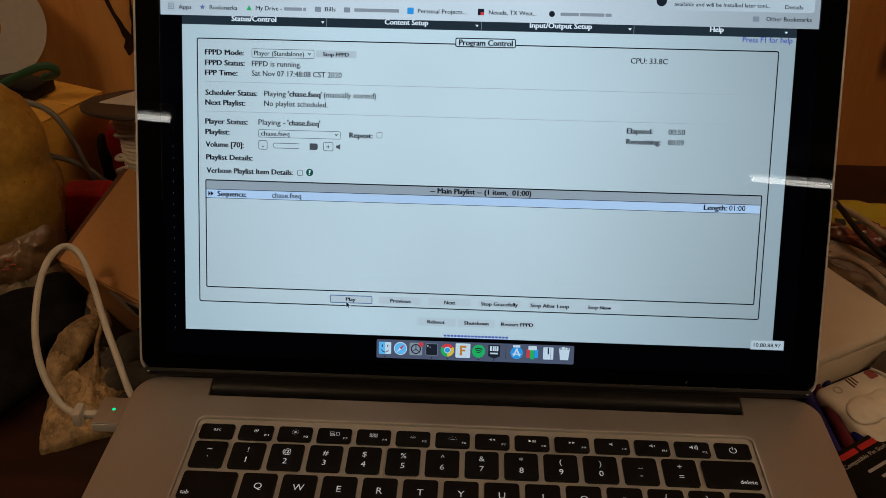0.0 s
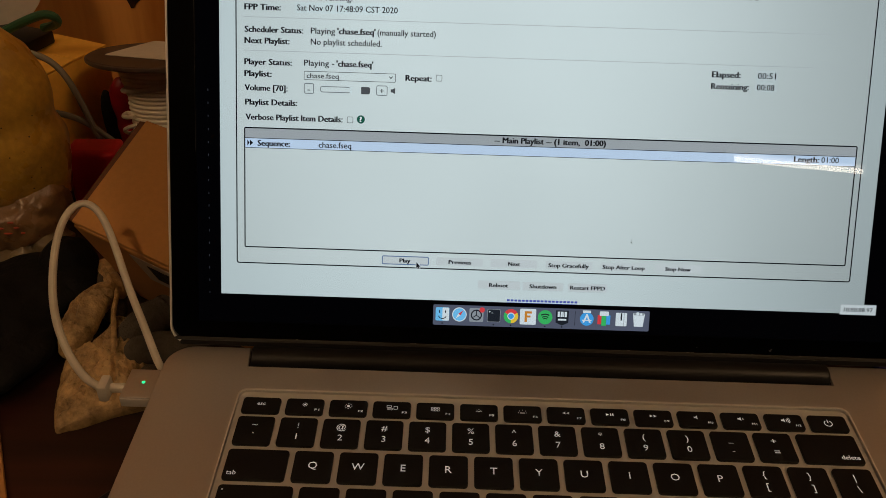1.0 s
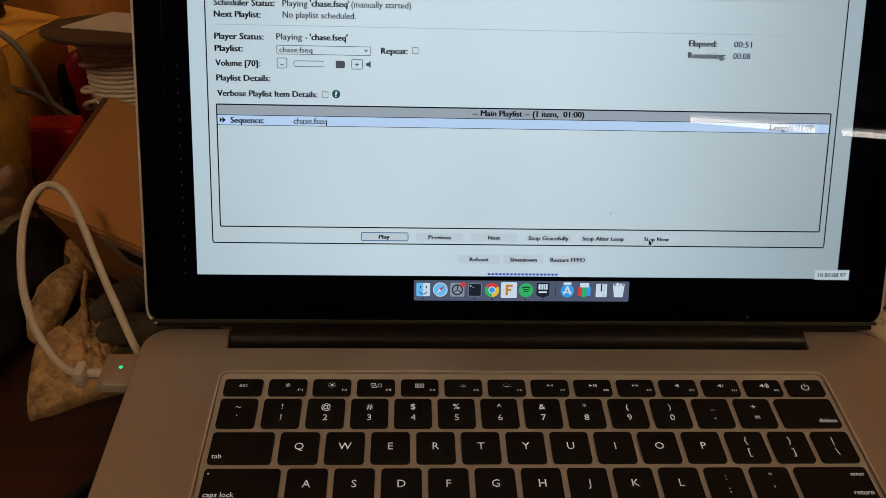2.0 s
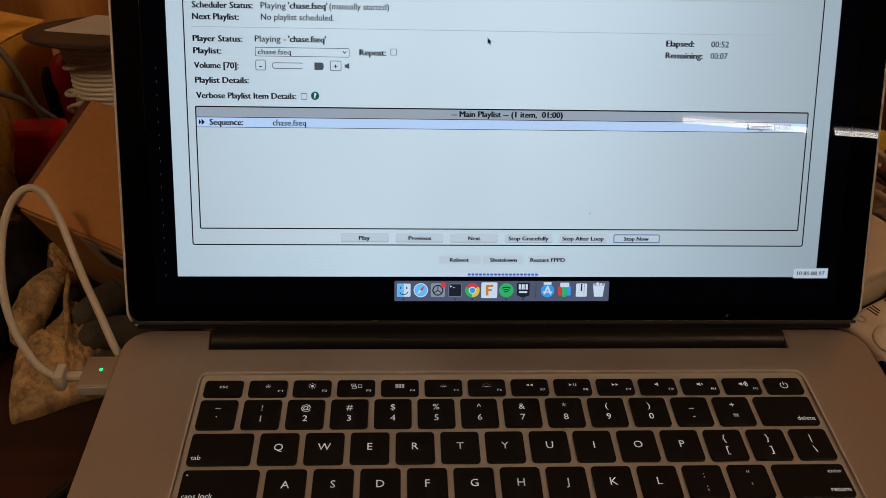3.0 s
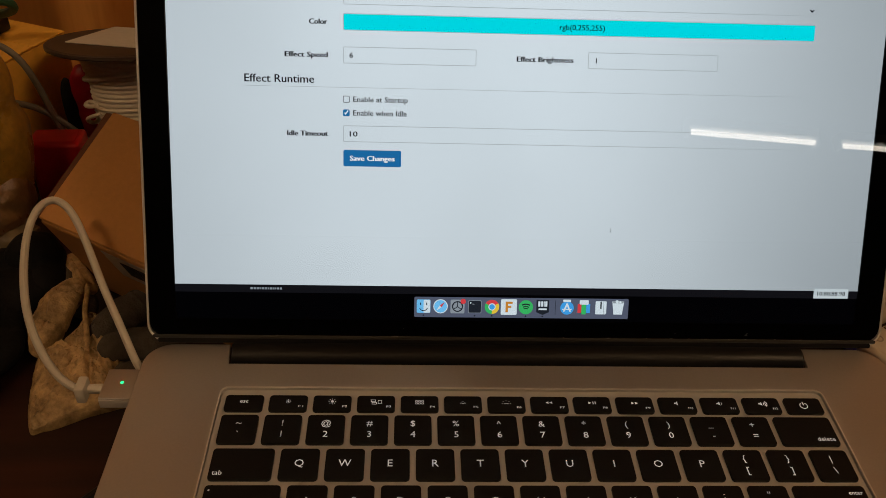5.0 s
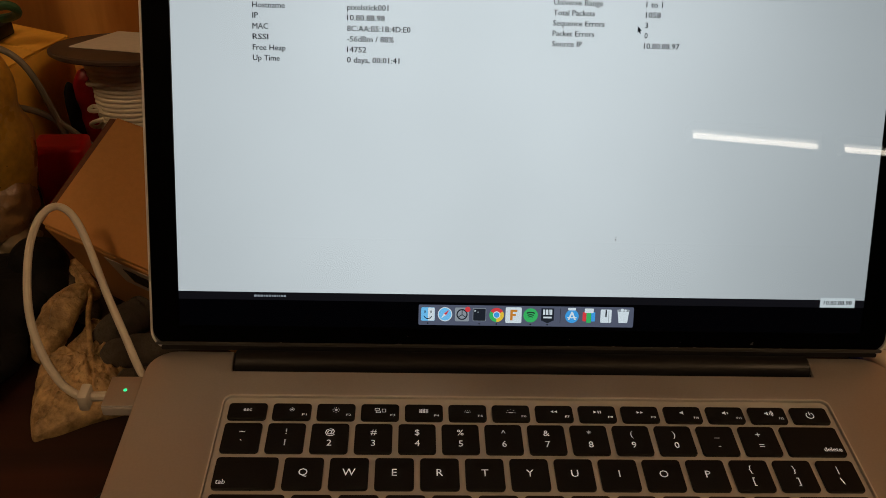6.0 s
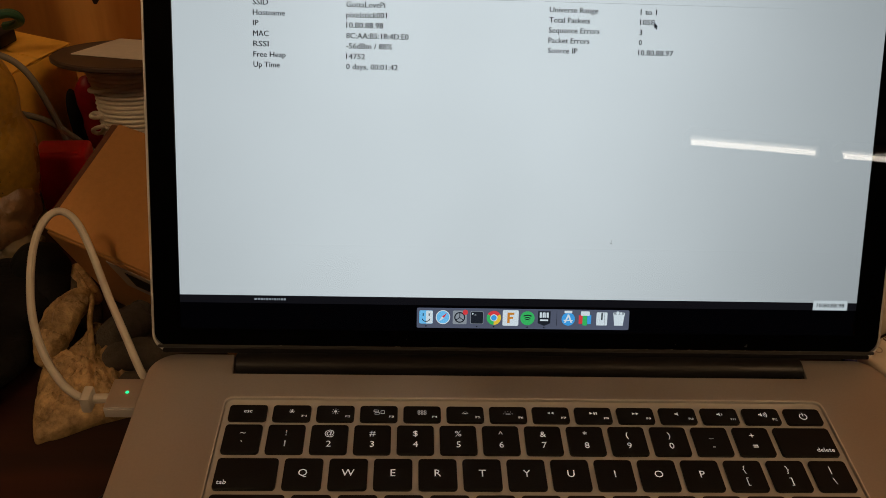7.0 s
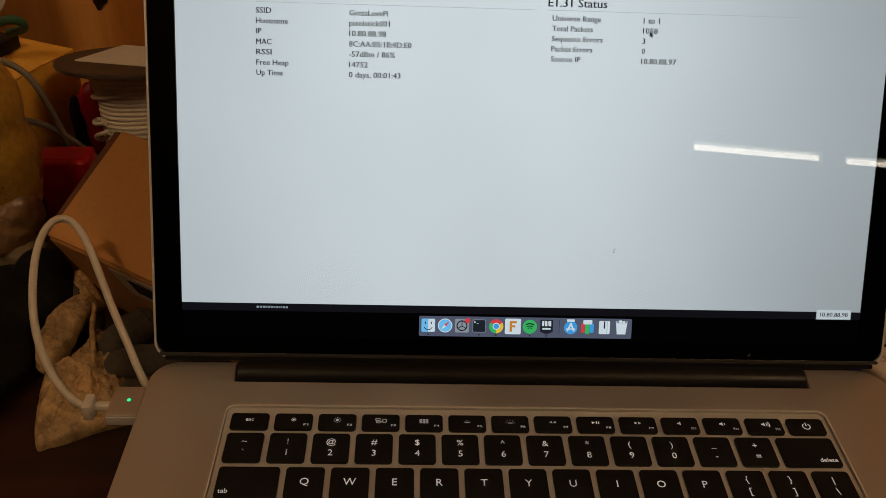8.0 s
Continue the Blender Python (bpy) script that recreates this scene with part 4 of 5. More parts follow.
icon([(ring(IX[1], 21.6, 3.5), icon_white), (ring(IX[1], 21.6, 3.1), icon_sky), ([(IX[1] - 1.9, 19.5), (IX[1] + 0.5, 21.2), (IX[1] + 2.0, 23.8), (IX[1] - 0.5, 22.0)], icon_white), ([(IX[1] + 0.5, 21.2), (IX[1] + 2.0, 23.8), (IX[1] - 0.5, 22.0)], icon_red)])
icon([(square(IX[2], 3.4), icon_grey), (ring(IX[2], 21.6, 2.7), icon_dark), (ring(IX[2], 21.6, 2.1), icon_grey), (rounded(IX[2] - 0.2, 21.6, IX[2] + 0.2, 24.0, 0.1, 2), icon_dark), ([(IX[2], 21.8), (IX[2] - 2.0, 20.4), (IX[2] - 1.8, 20.1), (IX[2] + 0.2, 21.4)], icon_dark), ([(IX[2], 21.8), (IX[2] + 2.0, 20.4), (IX[2] + 1.8, 20.1), (IX[2] - 0.2, 21.4)], icon_dark), (ring(IX[2] + 2.7, 24.2, 1.3, 16), icon_red)])
icon([(square(IX[3], 3.2), icon_grey), (square(IX[3], 3.0), icon_dark), ([(IX[3] - 2.4, 24.0), (IX[3] - 1.5, 23.5), (IX[3] - 2.4, 23.0)], icon_white), (rounded(IX[3] - 1.2, 22.8, IX[3] - 0.3, 23.0, 0.05, 2), icon_white)])


def wedge(x, r, a0, a1, n=12):
    return [(x, 21.6)] + [(x + r * math.cos(radians(a0 + (a1 - a0) * k / n)), 21.6 + r * math.sin(radians(a0 + (a1 - a0) * k / n))) for k in range(n + 1)]


icon([(wedge(IX[4], 3.5, 30, 150), icon_red), (wedge(IX[4], 3.5, 150, 270), icon_green), (wedge(IX[4], 3.5, 270, 390), icon_yellow), (ring(IX[4], 21.6, 1.75), icon_white), (ring(IX[4], 21.6, 1.35), icon_blue)])
icon([(square(IX[5], 3.9), icon_white), ([(IX[5] - 1.6, 19.0), (IX[5] - 0.4, 19.0), (IX[5] - 0.4, 21.2), (IX[5] + 1.2, 21.2), (IX[5] + 1.2, 22.2), (IX[5] - 0.4, 22.2), (IX[5] - 0.4, 23.2), (IX[5] + 1.8, 23.2), (IX[5] + 1.8, 24.3), (IX[5] - 1.6, 24.3)], icon_orange)])
icon([(ring(IX[6], 21.6, 3.5), icon_green), (arc(IX[6], 19.2, 4.2, 60, 120, 0.3), icon_dark), (arc(IX[6], 19.2, 3.0, 58, 122, 0.25), icon_dark), (arc(IX[6], 19.2, 2.0, 55, 125, 0.2), icon_dark)])
icon([([(IX[7] - 3.1, 25.2), (IX[7] - 3.1, 19.2), (IX[7], 17.8), (IX[7] + 3.1, 19.2), (IX[7] + 3.1, 25.2)], icon_dark), (rounded(IX[7] - 2.2, 22.0, IX[7] - 1.2, 24.6, 0.1, 2), icon_white), (rounded(IX[7] - 0.8, 22.0, IX[7] + 0.2, 24.6, 0.1, 2), icon_white), (rounded(IX[7] + 0.5, 22.0, IX[7] + 0.9, 24.6, 0.1, 2), icon_white), (rounded(IX[7] + 1.2, 22.0, IX[7] + 2.2, 24.6, 0.1, 2), icon_white), (rounded(IX[7] - 2.0, 20.3, IX[7] + 2.0, 21.1, 0.1, 2), icon_white)])
area(dock, "divider", 16.3, 18.0, 16.5, 25.2, icon_dark, 1, 0.05)
icon([(ring(IX[8], 21.4, 3.3), icon_blue), ([(IX[8] - 2.0, 19.6), (IX[8] - 1.2, 19.6), (IX[8] + 0.5, 23.6), (IX[8] - 0.3, 23.8)], icon_white), ([(IX[8] + 2.0, 19.6), (IX[8] + 1.2, 19.6), (IX[8] - 0.5, 23.6), (IX[8] + 0.3, 23.8)], icon_white), (rounded(IX[8] - 2.3, 20.5, IX[8] + 2.3, 21.0, 0.1, 2), icon_white), (rounded(IX[8] - 2.0, 24.4, IX[8] + 1.8, 25.6, 0.2, 2), icon_white)])
icon([(rounded(IX[9] - 3.1, 19.0, IX[9] - 1.3, 23.6, 0.3, 2), icon_red), (rounded(IX[9] - 1.2, 18.3, IX[9] + 1.0, 23.6, 0.3, 2), icon_green), (rounded(IX[9] + 1.1, 19.0, IX[9] + 3.0, 23.6, 0.3, 2), icon_blue), (rounded(IX[9] - 2.2, 23.2, IX[9] + 2.2, 25.4, 0.4, 2), icon_white)])
icon([(rounded(IX[10] - 2.7, 18.4, IX[10] + 2.7, 25.0, 0.5, 3), icon_white), (rounded(IX[10] - 0.35, 21.2, IX[10] + 0.35, 24.8, 0.1, 2), icon_dark), (rounded(IX[10] + 1.2, 18.4, IX[10] + 1.4, 25.0, 0.05, 2), icon_grey)])
icon([([(IX[11] - 2.9, 24.9), (IX[11] - 2.1, 18.4), (IX[11] + 2.1, 18.4), (IX[11] + 2.9, 24.9)], icon_white), (rounded(IX[11] - 2.6, 24.0, IX[11] + 2.6, 25.2, 0.4, 3), icon_grey), (ring(IX[11] - 0.6, 24.8, 0.8, 10), icon_white), (ring(IX[11] + 1.0, 24.6, 0.6, 10), icon_white)])
for k in (0, 3, 4, 6, 7):
    part("running_dot", plate([mm(ring(IX[k], 17.1, 0.4, 10))], 0, STEP * MM), icon_dark, dock)

# mouse pointer: its tip is its origin
tip_shape = [(0, 0), (0, -4.0), (0.95, -3.15), (1.6, -4.6), (2.25, -4.3), (1.6, -2.9), (2.85, -2.85)]
pointer = part("mouse_pointer", plate([mm([(x * 1.0, y) for x, y in tip_shape])], -0.05 * MM, 0, 0), icon_white, laptop, "small black mouse pointer with a white edge", at_depth(-0.25))
cx, cy = 0.95, -2.5
part("pointer_fill", plate([mm([(cx + (x - cx) * 0.72, cy + (y - cy) * 0.76) for x, y in tip_shape])], 0, STEP * MM), ink, pointer)

# faint edge line of the display and dust specks on the glass
part("display_edge", plate([mm([(-166.1, 96.0), (-165.9, 96.0), (-165.9, 221.0), (-166.1, 221.0)])], -0.1 * MM, -0.06 * MM), dust, lid)
rng = random.Random(4)
for x, y, r in ((-151.7, 128.7, 0.2), (-93.9, 122.4, 0.14), (3.6, 137.3, 0.2), (3.7, 81.7, 0.2), (-19.2, 60.6, 0.24), (41.2, 60.6, 0.32), (41.1, 59.3, 0.34), (42.2, 95.7, 0.22), (96.9, 90.2, 0.22), (-110.9, 112.1, 0.16), (64.7, 111.8, 0.16), (-57, 10.5, 0.25), (21.5, 10.0, 0.25), (111.5, 8.6, 0.75), (112.0, 9.4, 0.45), (76, 9.2, 0.3)):
    part("dust_speck", plate([mm([(x + r * rng.uniform(0.5, 1.2) * math.cos(a), y + r * rng.uniform(0.5, 1.2) * math.sin(a)) for a in (0, 1, 2, 3, 4, 5)])], 0.02 * MM, 0.05 * MM), dust, lid)
deck_dirt = material("deck_dirt", (0.62, 0.58, 0.52), 0.9)
for k in range(22):
    x, y = rng.choice(((rng.gauss(160, 4), rng.gauss(31, 5)), (rng.gauss(152, 10), rng.gauss(38, 4)), (rng.uniform(-160, 160), rng.uniform(27, 38))))
    r = rng.uniform(0.1, 0.35)
    part("deck_speck", plate([mm([(x + r * rng.uniform(0.4, 1.3) * math.cos(a), y + r * rng.uniform(0.4, 1.3) * math.sin(a)) for a in (0, 1, 2, 3, 4, 5)])], 0.01 * MM, 0.05 * MM), deck_dirt, laptop)


# ---- power lead ----
cable_white = material("cable_white", (0.62, 0.57, 0.48), 0.5, 0, 0.1, 200, 30)


def L(x, y, z):
    """A place in millimetres from the middle of the number keys, on the deck's level."""
    return (x * MM, y * MM, DECK + z * MM)


plug = thing("power_lead", "looped white power lead with a small aluminium plug", "cable", pose(0, 0, 0))
plug_body = part("plug", cuboid(-0.1945, 0.0185, DECK - 0.0075, -0.1799, 0.0375, DECK - 0.0015, 0.0009), aluminium, plug, "aluminium plug")
# pale slab over the plug's front, painting the light it reflects
part("plug_face", cuboid(-0.1940, 0.0180, DECK - 0.0070, -0.1802, 0.0184, DECK - 0.0022, 0.0001), lit_edge, plug_body, "front face, its reflected light put into the colour")
part("charge_light", turned([(0.0008, 0.0), (0.0008, 0.00015)], 12), led_green, plug_body, "green charge light", pose(-0.186, 0.0285, DECK - 0.0015))
part("sleeve", tube([L(-194, 27, -4), L(-196, 27, -4), L(-200, 26.5, -3.8), L(-203, 26, -3.5)], 0.0023), cable_white, plug)
part("clip", cuboid(-0.2055, 0.0205, DECK - 0.0075, -0.2008, 0.0300, DECK + 0.0015, 0.0012), cable_white, plug, "white cable clip")
part("cable", tube([L(-203, 25, -3), L(-206, 25, -2), L(-211, 26, 1), L(-216, 29.5, 5), L(-222, 35.5, 10), L(-228, 44, 16.5), L(-232.8, 54, 23), L(-236.3, 66.5, 30), L(-239, 81, 37.3), L(-239.4, 92, 42), L(-238, 101.5, 45.5), L(-233.5, 108, 46.5), L(-228, 108, 44), L(-222.5, 104, 39.5), L(-215.8, 94.5, 32), L(-208, 81, 22.4), L(-201, 69.6, 14), L(-194, 59.6, 6.5), L(-187.6, 49.5, -1), L(-183, 43, -7), L(-178, 44, -20), L(-170, 52, -40), L(-155, 66, -54), L(-120, 90, -57)], 0.0019, 6), cable_white, plug, "looped white cable")

# ---- work glove ----
def stained(name, clean, dirty, rough=0.85, scale=38.0, bump=0.5):
    """Worn leather: blotches of dirt with a ragged edge, fine creases."""
    m = material(name, clean, rough, 0, 0.25, 220, 40, bump, 260)
    n, l = m.node_tree.nodes, m.node_tree.links
    b = n["Principled BSDF"]
    base = b.inputs["Base Color"].links[0].from_socket
    co, t, cr, mx = n.new("ShaderNodeTexCoord"), n.new("ShaderNodeTexNoise"), n.new("ShaderNodeValToRGB"), n.new("ShaderNodeMix")
    t.inputs["Scale"].default_value, t.inputs["Detail"].default_value, t.inputs["Roughness"].default_value = scale, 8, 0.68
    cr.color_ramp.elements[0].position, cr.color_ramp.elements[1].position = 0.40, 0.72
    mx.data_type = "RGBA"
    mx.inputs[7].default_value = (*dirty, 1)
    l.new(co.outputs["Object"], t.inputs["Vector"])
    l.new(t.outputs["Fac"], cr.inputs[0])
    l.new(cr.outputs[0], mx.inputs[0])
    l.new(base, mx.inputs[6])
    l.new(mx.outputs[2], b.inputs["Base Color"])
    return m


leather = stained("glove_leather", (0.58, 0.39, 0.18), (0.085, 0.052, 0.022), 0.6, 75.0, 0.9)
knit = material("glove_knit", (0.085, 0.072, 0.058), 0.9, 0, 0.3, 300, 30, 0.4, 900)
glove = thing("work_glove", "dirty tan leather work glove with grey knit fingers", "glove", pose(0, 0, 0))


def limb(points, radius, flat=0.8):
    """A chain of overlapping blobs from point to point, each with its radius."""
    out = []
    for (a, ra), (b, rb) in zip(zip(points, radius), zip(points[1:], radius[1:])):
        for k in range(5):
            w = k / 4
            c = [a[i] + (b[i] - a[i]) * w for i in range(3)]
            q = (ra + (rb - ra) * w) * MM
            out.append((L(*c), (q, q, q * flat), 0))
    return out


def pad(outline, middle, rise, rim, rough, freq, seed, creases=(), rings=44, around=150):
    """A flattened leather shell on the bench: rings drawn in from its outline to its middle, domed by rise(x, y) and creased."""
    n = len(outline)
    bm = bmesh.new()
    rows = []
    for i in range(rings + 1):
        q = 1 - i / rings * 0.985
        row = []
        for k in range(around):
            u = k * n / around
            a, w = int(u), u - int(u)
            p0, p1, p2, p3 = (Vector(outline[(a + d) % n]) for d in (-1, 0, 1, 2))
            p = 0.5 * (2 * p1 + (p2 - p0) * w + (2 * p0 - 5 * p1 + 4 * p2 - p3) * w * w + (3 * p1 - p0 - 3 * p2 + p3) * w ** 3)
            x, y = middle[0] + (p.x - middle[0]) * q, middle[1] + (p.y - middle[1]) * q
            dome = (1 - q ** 5) ** 0.5
            h = rim * min(1, i / 3) + rise(x, y) * dome
            c = Vector((x, y, 0)) * freq + Vector((seed, seed, 0))
            ridges = 0.55 - abs(noise.noise(c)) - 0.6 * abs(noise.noise(c * 2.1 + Vector((3, 7, 1)))) - 0.3 * abs(noise.noise(c * 4.7))
            h += rough * ridges * dome
            for pts, wide, deep in creases:
                near = min(segment_distance(Vector((x, y, 0)), r0, r1) for r0, r1 in zip(pts, pts[1:]))
                if near < 4 * wide:
                    g = near / wide
                    h -= deep * (math.exp(-g * g) - 0.3 * math.exp(-(g - 1.9) ** 2)) * dome
            row.append(bm.verts.new((x * MM, y * MM, BENCH + max(h, 0.05) * MM)))
        rows.append(row)
    for r0, r1 in zip(rows, rows[1:]):
        for k in range(around):
            bm.faces.new((r0[k], r0[(k + 1) % around], r1[(k + 1) % around], r1[k]))
    bm.faces.new(rows[-1])
    bm.faces.new([bm.verts.new((v.co.x, v.co.y, BENCH)) for v in rows[0]][::-1])
    bm.verts.ensure_lookup_table()
    low = bm.verts[-around:]
    for k in range(around):
        bm.faces.new((rows[0][k], low[k], low[(k + 1) % around], rows[0][(k + 1) % around]))
    bmesh.ops.recalc_face_normals(bm, faces=bm.faces[:])
    me = bpy.data.meshes.new("pad")
    bm.to_mesh(me)
    bm.free()
    return smooth(me)


# the palm lies flat at its cuff and rises towards the knuckles
palm_edge = [(-248.5, 48), (-243, 49.5), (-236, 52), (-222, 60), (-210, 65), (-200, 70), (-199, 82), (-205, 96), (-214, 108), (-223, 118), (-231, 126), (-237, 128), (-240, 121), (-243, 112), (-250, 104), (-258, 97), (-259.5, 88), (-257.5, 75), (-254, 60)]
knot = (-229, 92)
palm_folds = [([knot, (-222, 95), (-213, 94)], 1.3, 3.4), ([knot, (-236, 96), (-246, 102)], 1.2, 3.0), ([knot, (-227, 84), (-224, 74), (-226, 64)], 1.1, 2.6), ([knot, (-231, 103), (-236, 114)], 1.2, 2.6),
              ([knot, (-220, 102), (-216, 106)], 1.1, 2.6), ([(-254, 92), (-246, 82), (-236, 75), (-226, 70)], 1.4, 2.6), ([(-236, 89), (-242, 76), (-243, 62)], 1.2, 2.0), ([(-216, 90), (-210, 80), (-208, 70)], 1.1, 2.4), ([(-221, 88), (-215, 78)], 0.9, 1.8), ([(-250, 62), (-243, 56), (-238, 53)], 1.0, 1.4)]
part("palm", pad(palm_edge, (-232, 90), lambda x, y: 6.5 + 14.5 * max(0, min(1, (y - 52) / 66)), 1.6, 4.6, 0.12, 4.0, palm_folds), leather, glove)
part("thumb", lump(limb([(-260, 103, -51), (-259, 112, -45), (-256, 125, -40), (-250, 138, -37)], [6.0, 9.5, 10.5, 8.0], 0.85), 0.0012, 0.0012, 85, 5.0, 3, [([L(-264, 126, 0), L(-254, 129, 0), L(-244, 133, 0)], 0.0012, 0.002), ([L(-264, 113, 0), L(-254, 111, 0), L(-244, 113, 0)], 0.0012, 0.002), ([L(-257, 108, 0), L(-258, 122, 0), L(-254, 136, 0)], 0.0010, 0.0014)]), leather, glove)
part("finger", lump(limb([(-224, 110, -43), (-216, 119, -40), (-207, 130, -41)], [10, 11.5, 10.5], 0.9), 0.0012, 0.0009, 90, 11.0, 2, [([L(-214, 132, 0), L(-204, 122, 0)], 0.0011, 0.0018)]), knit, glove, "grey knitted finger")
part("finger", lump(limb([(-216, 96, -43), (-206, 96, -41), (-195, 97, -42), (-186, 99, -45)], [9, 10, 10, 8], 0.9), 0.0012, 0.0009, 90, 14.0, 2), knit, glove, "grey knitted finger")
part("finger", lump(limb([(-206, 78, -48), (-196, 79, -47), (-186, 81, -49)], [8, 8.5, 7], 0.9), 0.0012, 0.0009, 90, 17.0, 2), knit, glove, "grey knitted finger")
part("finger", lump(limb([(-246, 138, -50), (-258, 157, -49), (-270, 176, -50)], [8, 9.5, 8.5], 0.9), 0.0012, 0.0009, 90, 21.0, 2), knit, glove, "grey knitted finger")
part("seam", tube([L(-227, 86, -38), L(-229, 94, -38), L(-233, 106, -36.5), L(-236.5, 116, -34.5), L(-238.5, 126, -34), L(-240, 134, -35), L(-244, 142, -36), L(-250, 150, -37), L(-257, 161, -38.5), L(-265, 173, -41)], 0.0015), leather, glove, "raised leather seam")
part("strap", lump(limb([(-245, 146, -43), (-253, 158, -42), (-263, 173, -43)], [5.5, 5, 5.5], 0.8), 0.0012, 0.0008, 90, 24.0, 2), leather, glove, "leather fingertip strip")

# ---- cardboard box with a shipping label ----
cardboard = material("cardboard", (0.54, 0.26, 0.08), 0.8, 0, 0.08, 300, 12, 0.05, 800)
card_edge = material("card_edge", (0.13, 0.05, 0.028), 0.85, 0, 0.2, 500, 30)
paper = material("paper", (0.66, 0.62, 0.55), 0.8, 0, 0.08, 200, 20)
print_black = material("print_black", (0.03, 0.03, 0.03), 0.7)
label_paper = material("label_paper", (0.50, 0.43, 0.35), 0.7, 0, 0.15, 200, 30)
BOX = pose(-0.2565, 0.1350, BENCH + 0.0002, 0, 0, -30.9)
box = thing("cardboard_box", "brown cardboard box with a sagging top and a barcode label", "box", BOX)
BL, BD, BH, RISE = 0.135, 0.0625, 0.0758, 0.0364


def slab(corners, thick):
    """A board from four corners, thickened along its normal."""
    bm = bmesh.new()
    vs = [bm.verts.new(c) for c in corners]
    f = bm.faces.new(vs)
    f.normal_update()
    n = f.normal * thick
    lower = [bm.verts.new(Vector(c) - n) for c in corners]
    bm.faces.new(lower[::-1])
    for k in range(4):
        bm.faces.new((vs[k], lower[k], lower[(k + 1) % 4], vs[(k + 1) % 4]))
    bmesh.ops.recalc_face_normals(bm, faces=bm.faces[:])
    bmesh.ops.bevel(bm, geom=bm.edges[:], offset=min(thick * 0.3, 0.0006), segments=1, affect="EDGES")
    return bm


part("top_flap", slab([(0, 0, BH), (BL, 0, BH), (BL, BD, BH + RISE), (0, BD, BH + RISE)], 0.003), cardboard, box)
FACE = pose(0, 0.0005, BH - 0.003, 24, 0, 0)
part("front", slab([(0, 0, -0.0785), (BL, 0, -0.0785), (BL, 0, 0), (0, 0, 0)], 0.003), cardboard, box, at=FACE)
part("back", slab([(BL, BD - 0.001, 0.001), (0, BD - 0.001, 0.001), (0, BD - 0.001, BH + RISE - 0.004), (BL, BD - 0.001, BH + RISE - 0.004)], 0.003), cardboard, box)
# shade on this left board is put into a darker brown than the others
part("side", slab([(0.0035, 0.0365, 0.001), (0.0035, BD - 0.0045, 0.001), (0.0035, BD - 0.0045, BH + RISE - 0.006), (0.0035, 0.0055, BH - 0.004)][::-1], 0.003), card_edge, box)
part("side", slab([(BL, 0.0365, 0.001), (BL, BD - 0.0045, 0.001), (BL, BD - 0.0045, BH + RISE - 0.006), (BL, 0.0055, BH - 0.004)], 0.003), cardboard, box)
part("edge_strip", slab([(-0.006, 0.002, BH - 0.002), (-0.0004, 0.002, BH - 0.001), (-0.0004, BD, BH + RISE - 0.001), (-0.006, BD, BH + RISE - 0.002)], 0.004), card_edge, box, "dark cut edge of the flap")
label = part("label", slab([(0.043, -0.0004, -0.030), (0.122, -0.0004, -0.030), (0.122, -0.0004, -0.004), (0.043, -0.0004, -0.004)], 0.0004), label_paper, box, "white shipping label with a barcode", FACE)
rng = random.Random(7)
x = 0.054
bm = bmesh.new()
while x < 0.086:
    w = rng.choice((0.0005, 0.0009, 0.0014))
    bmesh.ops.create_cube(bm, size=1, matrix=Matrix.Translation((x + w / 2, -0.0006, -0.016)) @ Matrix.Diagonal((w, 0.0003, 0.014, 1)))
    x += w + rng.choice((0.0006, 0.0011))
part("barcode", bm, print_black, label)

# ---- wire spool ----
spool_brown = material("spool_brown", (0.065, 0.045, 0.034), 0.5, 0, 0.15)
wire_white = material("wire_white", (0.72, 0.66, 0.54), 0.45, 0, 0.1, 150, 40)
SP = pose(-0.257, 0.3055, BENCH + 0.0091, -12.3, 0, 0)
spool = thing("wire_spool", "brown spool wound with white wire, paper label on its flange", "spool", SP)
for z0, fr in ((0.0, 0.042), (0.0855, 0.053)):
    part("flange", turned([(fr - 0.0015, z0), (fr, z0 + 0.001), (fr, z0 + 0.003), (fr - 0.0015, z0 + 0.004)], 64), spool_brown, spool)
part("core", turned([(0.018, 0.0041), (0.018, 0.0854)], 32), spool_brown, spool)
coil = []
turns = 23
for k in range(turns * 24 + 1):
    a = 2 * math.pi * k / 24
    z = 0.0062 + 0.0765 * k / (turns * 24)
    r = 0.0222 + 0.005 * z / 0.075 + 0.0002 * math.sin(a * 0.37) + 0.0045 * max(0, (z - 0.062) / 0.02)
    coil.append((r * math.cos(a), r * math.sin(a), z))
part("winding", tube(coil, 0.00165, 1, False, 2), wire_white, spool, "white insulated wire")
part("winding_core", turned([(0.0218, 0.0045), (0.0258, 0.062), (0.0302, 0.085)], 40), wire_white, spool)
part("loose_end", tube([(-0.028, 0.004, 0.063), (-0.031, -0.006, 0.0635), (-0.025, -0.020, 0.065), (-0.008, -0.031, 0.069), (0.012, -0.031, 0.073), (0.028, -0.018, 0.076)], 0.0016), wire_white, spool)
part("loose_loop", tube([(-0.018, -0.018, 0.047), (-0.028, -0.017, 0.045), (-0.031, -0.009, 0.046), (-0.026, -0.006, 0.048), (-0.018, -0.020, 0.047)], 0.0015), wire_white, spool)
part("loose_loop", tube([(-0.017, -0.020, 0.041), (-0.027, -0.021, 0.039), (-0.029, -0.013, 0.033), (-0.023, -0.012, 0.032), (-0.016, -0.020, 0.040)], 0.0015), wire_white, spool)
